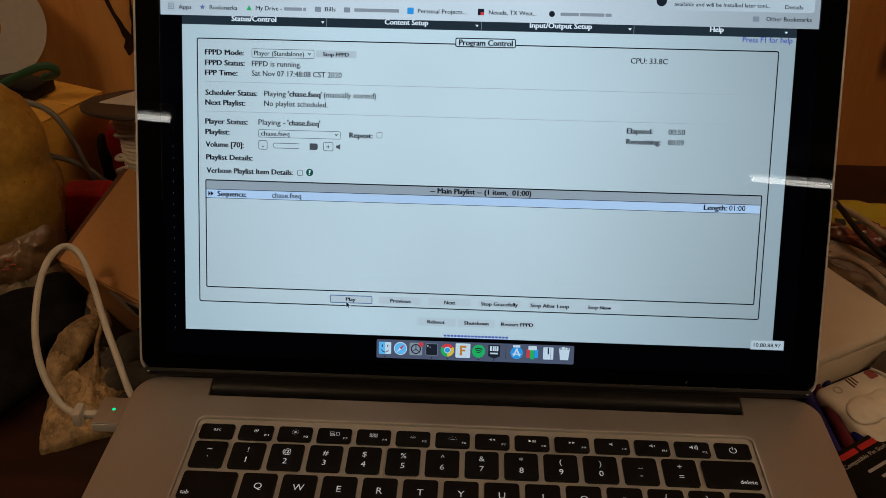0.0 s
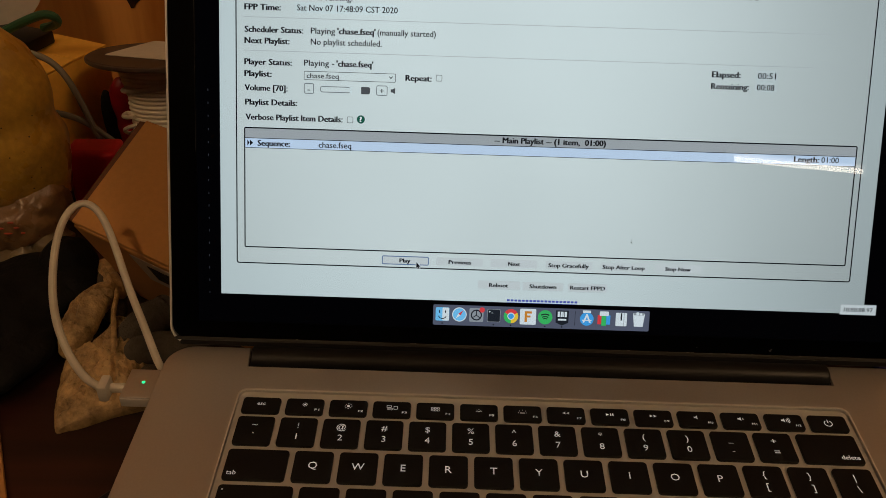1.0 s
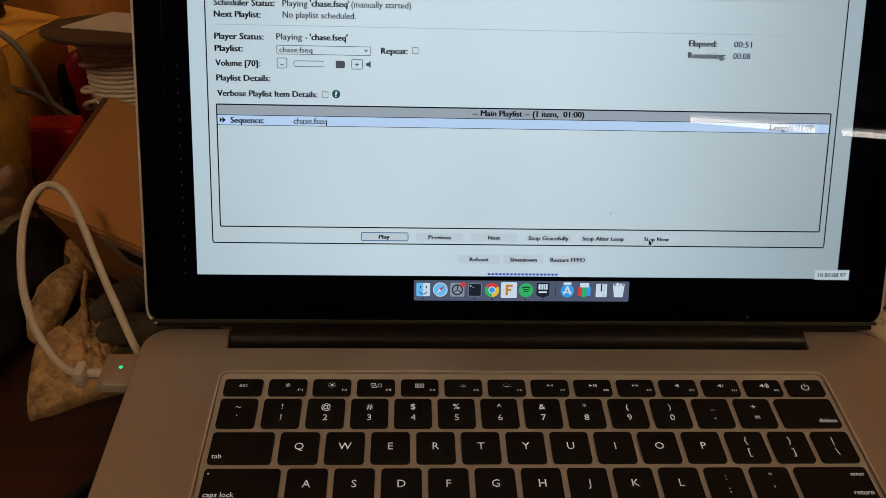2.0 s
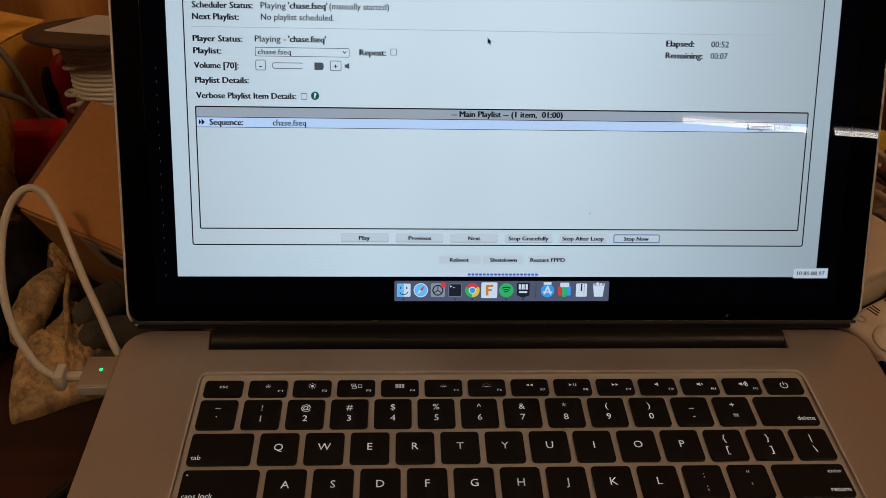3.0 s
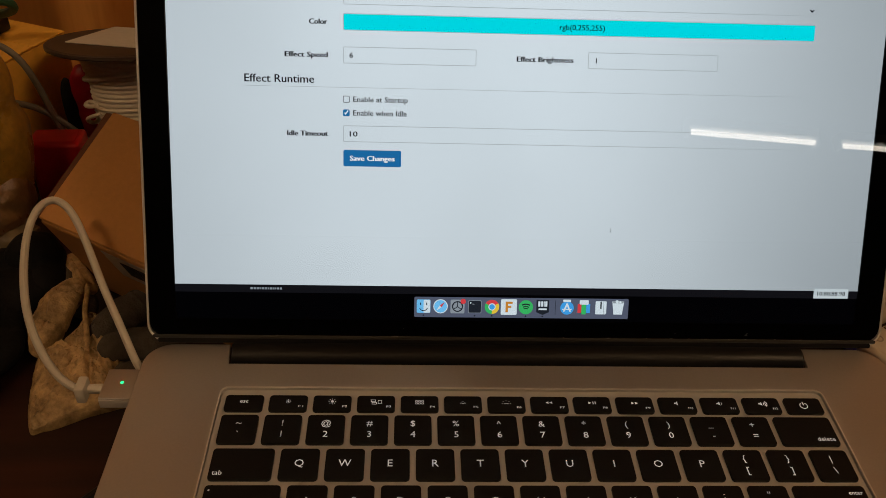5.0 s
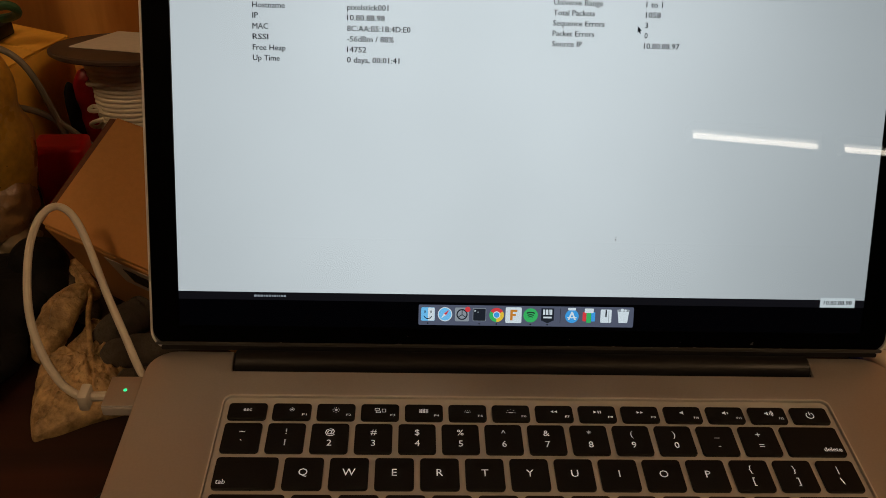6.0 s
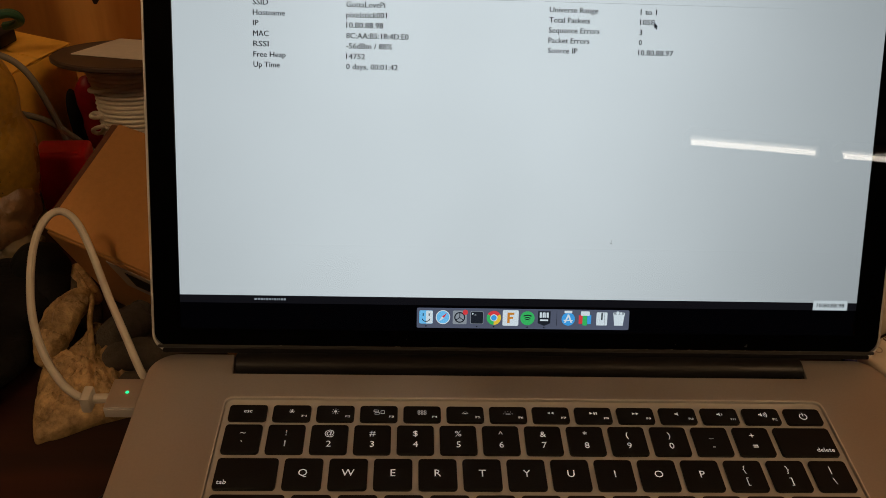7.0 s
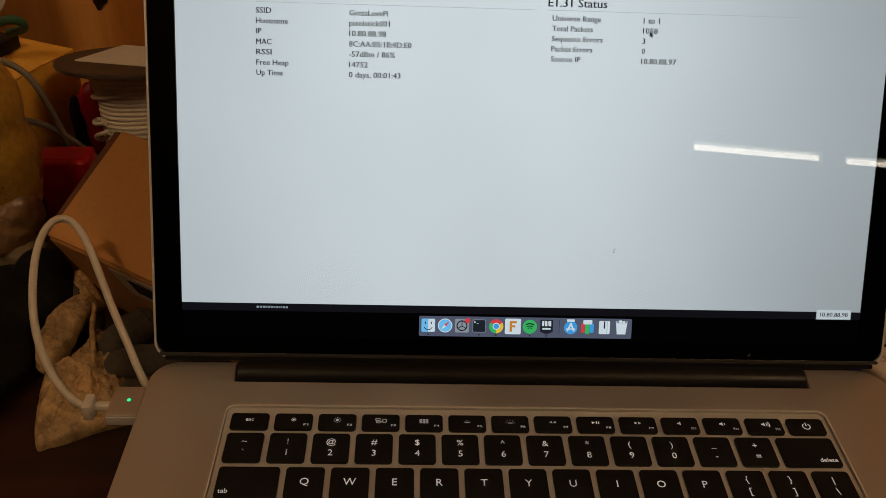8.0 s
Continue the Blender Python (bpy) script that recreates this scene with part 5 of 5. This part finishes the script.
part("paper_label", plate([rounded(-0.036, -0.032, 0.036, 0.032, 0.002, 3)], 0.0897, 0.0901), paper, spool, "worn paper label", pose(0.005, 0.010, 0, 0, 0, -14))
for k in range(4):
    part("print_bar", plate([rounded(0.008, 0.012 - 0.008 * k, 0.030, 0.015 - 0.008 * k, 0.0005, 2)], 0.0902, 0.0903), card_edge, spool, at=pose(0.005, 0.010, 0, 0, 0, -14))

# ---- yellow box behind ----
amber_card = material("amber_card", (0.85, 0.45, 0.06), 0.7, 0, 0.1, 200, 9, 0.05, 500)
yb = thing("yellow_box", "orange-yellow cardboard box, closed, beside the spool", "box", pose(-0.3145, 0.3665, BENCH, 0, 0, -22))
part("body", cuboid(-0.088, -0.066, 0.0, 0.0, 0.0, 0.0835, 0.0015), amber_card, yb)
part("flap", slab([(-0.087, -0.0664, 0.0848), (-0.0005, -0.0664, 0.0848), (-0.0005, -0.0335, 0.0856), (-0.087, -0.0335, 0.0856)], 0.0012), amber_card, yb)
part("flap", slab([(-0.087, -0.0328, 0.0855), (-0.0005, -0.0328, 0.0855), (-0.0005, 0.0004, 0.0848), (-0.087, 0.0004, 0.0848)], 0.0012), amber_card, yb)
stray = thing("dark_tray", "thin black plastic tray lying on the yellow box", "tray", pose(-0.400, 0.366, BENCH + 0.0858, 0, 0, -18))
part("body", cuboid(-0.045, -0.014, 0.0, 0.045, 0.014, 0.010, 0.0015), hinge_black, stray)

# ---- roll, cables, red tub ----
roll = thing("paper_roll", "white paper roll standing on its side on the yellow box", "roll", pose(-0.419, 0.396, BENCH + 0.1335, 86, 0, 34))
part("paper", turned([(0.046, -0.03), (0.0465, -0.029), (0.0465, 0.029), (0.046, 0.03)], 64), paper, roll)
part("core", turned([(0.012, -0.031), (0.012, 0.0305)], 32), cardboard, roll, "brown card core")
# the core is solid: a black disc paints the dark of its hole
part("core_hole", turned([(0.010, 0.0306), (0.010, 0.0309)], 32), print_black, roll)
cable_grey = material("cable_grey", (0.21, 0.19, 0.15), 0.5, 0, 0.1)
cable_green = material("cable_green", (0.03, 0.11, 0.05), 0.5, 0, 0.15)
cable_black = material("cable_black", (0.012, 0.012, 0.012), 0.5, 0, 0.2)


def loose_cable(name, label, points, radius, mat):
    t = tagged(part(name, tube([L(*p) for p in points], radius, 6), mat), label, "cable")
    return t


loose_cable("network_cable", "grey round cable arching down onto the bench", [(-420, 292, 40), (-370, 288, 52), (-345, 286, 53), (-331, 285, 50.5), (-321, 285, 46.5), (-312.5, 285, 36), (-307, 285, 19), (-303, 285, 2), (-298.5, 284, -14), (-292, 282, -26), (-284, 278, -42), (-272, 270, -57), (-255, 262, -57)], 0.0023, cable_grey)
loose_cable("network_cable", "grey round cable lying across the clutter", [(-390, 282, -2), (-360, 284, 6), (-345, 285, 8), (-331, 285, 7), (-316, 285, 5), (-302, 285, -2.5), (-289, 284, -14.5), (-280, 282, -21), (-268, 276, -34), (-254, 266, -57)], 0.0023, cable_grey)
loose_cable("green_cable", "thick dark green cable looped over the box", [(-420, 320, 30), (-392, 325, 38), (-376, 330, 45), (-363, 330, 52), (-348, 331, 58.5), (-338, 332, 61.5), (-331, 334, 57), (-335, 338, 50), (-350, 346, 45)], 0.0032, cable_green)
red_plastic = material("red_plastic", (0.80, 0.014, 0.020), 0.45, 0, 0.12, 90, 12)
tub = thing("red_tub", "closed red plastic tub standing on the bench behind the cardboard box", "tub", pose(-0.2925, 0.259, BENCH, 0, 0, 4))
part("body", cuboid(-0.0172, -0.012, 0.0, 0.0172, 0.012, 0.0555, 0.003, 4), red_plastic, tub)
part("rim", cuboid(-0.014, -0.0085, 0.0556, 0.014, 0.0085, 0.0561, 0.0003, 1), red_plastic, tub)
black_cloth = material("black_cloth", (0.006, 0.0058, 0.006), 0.75, 0, 0.4, 120, 30, 0.3, 300, 0.2)
red_film = material("red_film", (0.26, 0.006, 0.012), 0.35, 0, 0.5, 60, 40)
tagged(part("red_bag", lump([(L(-301, 347, -16), (0.011, 0.008, 0.024), 0), (L(-300, 347, -40), (0.013, 0.009, 0.020), 0), (L(-292, 349, -26), (0.014, 0.009, 0.030), 0)], 0.0015, 0.0018, 45, 3, 3), red_film), "crumpled dark red plastic bag behind the spool", "bag")
# a black lump fills the gap between yellow box and spool
tagged(part("black_bag", lump([(L(-314, 344, -24), (0.006, 0.007, 0.022), 0), (L(-313, 344, -44), (0.007, 0.008, 0.017), 0)], 0.0015, 0.0012, 45, 8, 4), black_cloth), "crumpled black lump beside the yellow box", "bag")


# ---- plastic bag with yellow contents ----
bag_skin = stained("bag_skin", (0.62, 0.36, 0.055), (0.36, 0.19, 0.04), 0.32, 22.0, 0.2)
bag_pink = stained("bag_pink", (0.27, 0.14, 0.065), (0.17, 0.11, 0.05), 0.3, 30.0, 0.3)
bag_clear = material("bag_clear", (0.21, 0.16, 0.095), 0.38, 0, 0.4, 60, 30, 0.25, 60)
bag_print = material("bag_print", (0.42, 0.06, 0.03), 0.4, 0, 0.3)
speck = material("bag_speck", (0.05, 0.035, 0.015), 0.7)
pbag = thing("plastic_bag", "cloudy plastic bag with yellow contents, standing on the bench", "bag", pose(0, 0, 0))
filled = lump([(L(-354, 224, 10), (0.061, 0.042, 0.058), 0), (L(-355, 225, 46), (0.058, 0.040, 0.054), 0), (L(-357, 226, -16), (0.058, 0.040, 0.036), 0)], 0.0025, 0.002, 36, 9, 12)
band = lump([(L(-336, 210, -30), (0.038, 0.034, 0.024), 0), (L(-362, 208, -32), (0.04, 0.034, 0.024), 0), (L(-322, 214, -22), (0.026, 0.026, 0.022), 0)], 0.0018, 0.003, 60, 13, 2)
part("filled_part", filled, bag_skin, pbag)
part("printed_band", band, bag_pink, pbag, "pink printed band of the bag")
part("crumpled_end", lump([(L(-334, 190, -48), (0.036, 0.022, 0.011), 20), (L(-318, 186, -50), (0.022, 0.016, 0.009), 30), (L(-362, 186, -47), (0.034, 0.02, 0.013), 0), (L(-308, 200, -46), (0.012, 0.018, 0.012), 0)], 0.0015, 0.004, 95, 19, 1), bag_clear, pbag, "crumpled clear plastic")


def facing(me, x, z):
    """The foremost place of a body at x and z, in millimetres from the deck."""
    near = [v.co for v in me.vertices if abs(v.co.x - x * MM) < 0.004 and abs(v.co.z - DECK - z * MM) < 0.004]
    return Vector((x * MM, min(c.y for c in near) - 0.0006, DECK + z * MM))


for bx, bz, wide, high in ((-327, -17, 2.6, 0.7), (-319, -17.5, 2.2, 0.6), (-325, -20, 3.0, 0.7), (-316, -21, 2.0, 0.6), (-330, -23, 2.4, 0.5), (-321, -24, 2.8, 0.6), (-313, -25, 1.6, 0.5)):
    c = facing(band, bx, bz)
    part("print_mark", lump([(c, (wide * MM, 0.0009, high * MM), 0)], 0.0003, 0.0001, 200, bx, 1), bag_print, pbag, "worn red print")
c = facing(band, -337, -19)
part("print_ring", tube([c + Vector((0.0042 * math.cos(a), 0, 0.0042 * math.sin(a))) for a in [2 * math.pi * k / 12 for k in range(12)]], 0.0004, 4, True), label_paper, pbag, "small white printed ring")
rng = random.Random(21)
for k in range(14):
    bx, bz = rng.choice((rng.uniform(-335, -300), rng.gauss(-310, 5))), rng.uniform(-4, 80)
    near = [v.co for v in filled.vertices if abs(v.co.x - bx * MM) < 0.004 and abs(v.co.z - DECK - bz * MM) < 0.004]
    if near:
        c = facing(filled, bx, bz)
        bm = bmesh.new()
        bmesh.ops.create_icosphere(bm, subdivisions=1, radius=rng.uniform(0.0003, 0.0006), matrix=Matrix.Translation(c))
        part("speck", bm, speck, pbag)
pouch = thing("black_pouch", "black cloth pouch lying on the bench", "pouch", pose(0, 0, 0))
part("body", lump([(L(-300, 150, -45), (0.036, 0.03, 0.015), 10), (L(-330, 120, -44), (0.05, 0.04, 0.018), 0), (L(-335, 80, -46), (0.05, 0.04, 0.014), 0), (L(-296, 100, -50), (0.026, 0.04, 0.010), 0)], 0.003, 0.003, 40, 12), black_cloth, pouch)
part("flap", lump([(L(-283, 168, -40), (0.018, 0.016, 0.02), 0), (L(-272, 152, -46), (0.012, 0.016, 0.014), 0)], 0.002, 0.002, 60, 15), black_cloth, pouch)
loose_cable("black_cable", "black cable lying on the bench beside the laptop", [(-176, 40, -57), (-196, 18, -57), (-214, -6, -57), (-236, -26, -57), (-262, -38, -57), (-300, -46, -57)], 0.003, cable_black)
tan_card = thing("card_sheet", "light tan cardboard sheet lying on the bench", "card", pose(-0.297, 0.020, BENCH, 0, 0, -62))
part("sheet", cuboid(-0.045, -0.03, 0.0, 0.045, 0.03, 0.003, 0.0006), cardboard, tan_card)

# ---- right of the laptop ----
beige_plastic = material("beige_plastic", (0.78, 0.66, 0.50), 0.4, 0, 0.08, 60, 12, 0.03, 120)
TURN_R = pose(0, 0, BENCH, 0, 0, 28.6)
tray = thing("plastic_box", "cloudy beige plastic box with rounded edges, lying on the bench", "box", TURN_R)
part("shell", plate([rounded(0.232, 0.005, 0.320, 0.092, 0.008, 5)], 0.0, 0.025, 0.004, 3), beige_plastic, tray)
part("lid", plate([rounded(0.230, 0.003, 0.322, 0.094, 0.009, 5)], 0.0255, 0.033, 0.003, 3), beige_plastic, tray)
bag_white = material("bag_white", (0.78, 0.70, 0.58), 0.35, 0, 0.15, 50, 25, 0.25, 70)
bagw = thing("parts_bag", "white plastic parts bag with small printed marks", "bag", TURN_R)
part("bag", plate([rounded(0.240, -0.050, 0.312, 0.0005, 0.006, 5)], 0.0, 0.011, 0.004, 3), bag_white, bagw)
part("fold", lump([(Vector((0.254, -0.027, 0.0115)), (0.014, 0.010, 0.0032), 20), (Vector((0.272, -0.030, 0.0115)), (0.018, 0.012, 0.0036), -8), (Vector((0.293, -0.025, 0.0115)), (0.014, 0.012, 0.003), 30)], 0.0008, 0.0014, 60, 5, 3), bag_white, bagw, "bunched clear plastic")
red_print = material("red_print", (0.30, 0.07, 0.06), 0.6)
part("printed_mark", plate([rounded(0.2795, -0.0090, 0.2860, -0.0020, 0.001, 2)], 0.0112, 0.0114), red_print, bagw, "red printed stamp")
for k in range(3):
    part("printed_mark", plate([rounded(0.2635 + 0.0025 * k, -0.010 + 0.001 * k, 0.2645 + 0.0025 * k, -0.002, 0.0004, 2)], 0.0112, 0.0114), card_edge, bagw)
part("printed_mark", plate([ring(0.2525, -0.0070, 0.0030, 16), ring(0.2525, -0.0070, 0.0022, 16)], 0.0112, 0.0114), label_paper, bagw)
dark_case = thing("photo_card", "small dark glossy printed card leaning in the clutter", "card", TURN_R @ pose(0.303, -0.0135, 0.0117, 0, 0, 112))
part("card", cuboid(-0.017, -0.012, 0.0, 0.017, 0.012, 0.002, 0.0004), spool_brown, dark_case)
part("card_edge", cuboid(-0.017, 0.0121, 0.0, 0.017, 0.0131, 0.0022, 0.0003), paper, dark_case)
pen_blue, pen_red = material("pen_blue", (0.006, 0.010, 0.14), 0.3), material("pen_red", (0.10, 0.006, 0.02), 0.3)
for px, py, turn, m, c in ((0.2280, 0.098, 98, pen_blue, "blue"), (0.2195, 0.094, 95, pen_red, "red"), (0.2105, 0.088, 92, pen_blue, "blue")):
    pen = thing("marker_pen", "thin %s marker pen lying on the bench beside the laptop" % c, "pen", pose(px, py, BENCH + 0.0036, 0, 0, turn), "marker pens")
    pb = turned([(0.0025, -0.035), (0.0035, -0.033), (0.0035, 0.02)], 20)
    bmesh.ops.rotate(pb, verts=pb.verts[:], cent=(0, 0, 0), matrix=Matrix.Rotation(radians(90), 3, "Y"))
    part("barrel", pb, m, pen)
    pc = turned([(0.0036, 0.0201), (0.0036, 0.045), (0.0025, 0.05)], 20)
    bmesh.ops.rotate(pc, verts=pc.verts[:], cent=(0, 0, 0), matrix=Matrix.Rotation(radians(90), 3, "Y"))
    part("cap", pc, m, pen)
carton_black = material("carton_black", (0.005, 0.0045, 0.005), 0.6, 0, 0.2, spec=0.2)
text_white = material("text_white", (0.42, 0.40, 0.38), 0.6)
text_red = material("text_red", (0.55, 0.02, 0.02), 0.6)
pkg = thing("parts_packet", "black printed parts packet with red and white writing", "packet", pose(0.209, 0.0655, BENCH, 0, 0, 33))
part("card", cuboid(-0.016, -0.10, 0.0, 0.085, 0.0, 0.0095, 0.001), carton_black, pkg)
for x0, x1 in ((-0.012, -0.006), (-0.004, 0.010), (0.012, 0.026)):
    part("title_bar", plate([rounded(x0, -0.0068, x1, -0.0032, 0.0008, 2)], 0.0097, 0.0099), text_red, pkg)
part("print_line", fitted("Compatible Pin Size)", -0.008, 0.028, -0.0106, 0.0038, 0.0098), text_white, pkg)
for k in range(3):
    part("print_bar", plate([rounded(0.002 + 0.004 * k, -0.020 - 0.006 * k, 0.026 + 0.006 * k, -0.0182 - 0.006 * k, 0.0004, 2)], 0.0097, 0.0099), text_white, pkg)
yellow_film = material("yellow_film", (0.60, 0.46, 0.03), 0.35, 0, 0.15, 60, 20)
ypk = thing("snack_packet", "yellow printed packet lying near the wall", "packet", pose(0.335, 0.318, BENCH, 0, 0, -10))
part("film", lump([(Vector((sx * 0.025, sy * 0.012, 0.007)), (0.026, 0.02, 0.007), 0) for sx in (-1, 0, 1) for sy in (-1, 1)], 0.002, 0.001, 40, 2, 3), yellow_film, ypk)
for k in range(6):
    part("print_bar", plate([rounded(-0.046 + 0.013 * k, -0.022 + 0.003 * (k % 2), -0.038 + 0.013 * k, -0.013, 0.001, 2)], 0.0148, 0.0150), print_black, ypk)
cable_beige = material("cable_beige", (0.55, 0.43, 0.30), 0.5, 0, 0.12)
loose_cable("loose_wire", "black wire in the tangle beside the laptop", [(276, 350, -34), (284, 318, -28), (284, 282, -28), (288, 258, -30), (296, 236, -32), (312, 210, -40), (330, 190, -57)], 0.0024, cable_black)
loose_cable("loose_wire", "beige wire in the tangle beside the laptop", [(270, 325, -32), (286, 303, -28), (296, 282, -28), (306, 263, -30), (322, 240, -36), (345, 220, -56)], 0.0028, cable_beige)
loose_cable("loose_wire", "beige wire in the tangle beside the laptop", [(240, 236, -40), (256, 240, -30), (266, 233, -28), (277, 218, -28), (284, 195, -30), (300, 170, -44), (318, 158, -57)], 0.0026, cable_beige)
loose_cable("loose_wire", "black wire in the tangle beside the laptop", [(250, 262, -44), (264, 244, -34), (276, 228, -30), (288, 206, -32), (306, 190, -42), (330, 180, -57)], 0.0022, cable_black)
loose_cable("loose_wire", "brown wire in the tangle beside the laptop", [(262, 290, -44), (284, 270, -38), (300, 248, -38), (318, 222, -46), (340, 205, -57)], 0.002, card_edge)
silver_film = material("silver_film", (0.46, 0.40, 0.34), 0.25, 0.6, 0.3, 60, 20, 0.3, 90)
tagged(part("foil_bag", lump([(L(258, 248, -52), (0.022, 0.016, 0.008), -40), (L(280, 226, -52), (0.024, 0.014, 0.008), -50), (L(284, 268, -52), (0.026, 0.02, 0.009), -30), (L(306, 246, -53), (0.026, 0.022, 0.008), -30)], 0.003, 0.004, 45, 4, 2), silver_film), "crumpled shiny brown foil bag on the bench", "bag")

wrapper_film = stained("wrapper_film", (0.36, 0.10, 0.06), (0.05, 0.03, 0.025), 0.3, 55.0, 0.2)
wrapper = thing("printed_wrapper", "crumpled dark red printed wrapper under the wires", "wrapper", pose(0, 0, 0))
film = lump([(L(282, 300, -53), (0.026, 0.012, 0.008), -10), (L(312, 296, -53), (0.026, 0.014, 0.009), 8), (L(336, 300, -53), (0.022, 0.014, 0.008), 0)], 0.0016, 0.004, 70, 31, 1)
part("film", film, wrapper_film, wrapper)
for px, py, wide in ((280, 296, 4), (288, 298, 3), (300, 292, 5), (309, 295, 3), (318, 291, 4)):
    top = max(v.co.z for v in film.vertices if abs(v.co.x - px * MM) < 0.005 and abs(v.co.y - py * MM) < 0.005)
    part("print_bar", cuboid((px - wide) * MM, (py - 1.2) * MM, top - 0.0015, (px + wide) * MM, (py + 1.2) * MM, top + 0.0004, 0.0003), label_paper, wrapper)


# ---- what moves ----
def shown(d0, d1, t):
    """A sheet that rests at one depth and comes forward to another at time t."""
    return [(0.0, at_depth(d0)), (t - 0.034, at_depth(d0)), (t, at_depth(d1)), (8.0, at_depth(d1))]


def motions():
    walk(clock_card, shown(-2.3, CARD, 0.9))
    walk(count_card, shown(-2.3, CARD, 0.9))
    walk(later_card, shown(-2.4, CARD + 0.12, 2.3))
    walk(stop_card, shown(-2.3, CARD, 2.2))
    walk(idle_row_card, shown(-2.5, CARD + 0.14, 3.08))
    walk(status_card, shown(-2.3, CARD, 3.08))
    walk(player_card, shown(-2.3, CARD, 3.08))
    walk(blank_card, shown(-2.6, CARD + 0.24, 3.08))
    walk(list_card, shown(-2.3, CARD, 3.08))
    walk(page2, shown(-2.7, D2, 3.88))
    walk(page3, shown(-2.85, D3, 5.2))
    walk(first_card, shown(-2.2, -0.58, 5.87))
    walk(uptime_card, shown(-2.3, -0.45, 6.87))
    walk(last_card, shown(-2.4, -0.33, 7.87))
    way = [(0.0, -68.8, 46.6), (0.5, -68.6, 45.8), (0.9, -66.0, 46.4), (1.0, -61.1, 47.2), (1.2, -25.4, 39.8), (1.4, 30.0, 47.0), (1.5, 55.2, 50.9), (1.7, 60.0, 49.0), (2.3, 60.0, 47.5), (2.8, 2.6, 121.4), (3.0, -10.0, 141.0), (3.1, -13.3, 143.0), (3.4, -40.0, 208.0), (3.9, -60.0, 215.0), (4.9, -60.0, 212.0), (5.4, 10.0, 180.0), (5.8, 41.7, 160.1), (6.0, 45.2, 159.0), (6.3, 55.0, 162.0), (6.5, 57.0, 162.5), (7.0, 55.2, 164.2), (8.0, 51.7, 164.2)]
    walk(pointer, [(t, TILT_LID @ Matrix.Translation((x * MM, y * MM, -0.12 * MM))) for t, x, y in way])


motions()
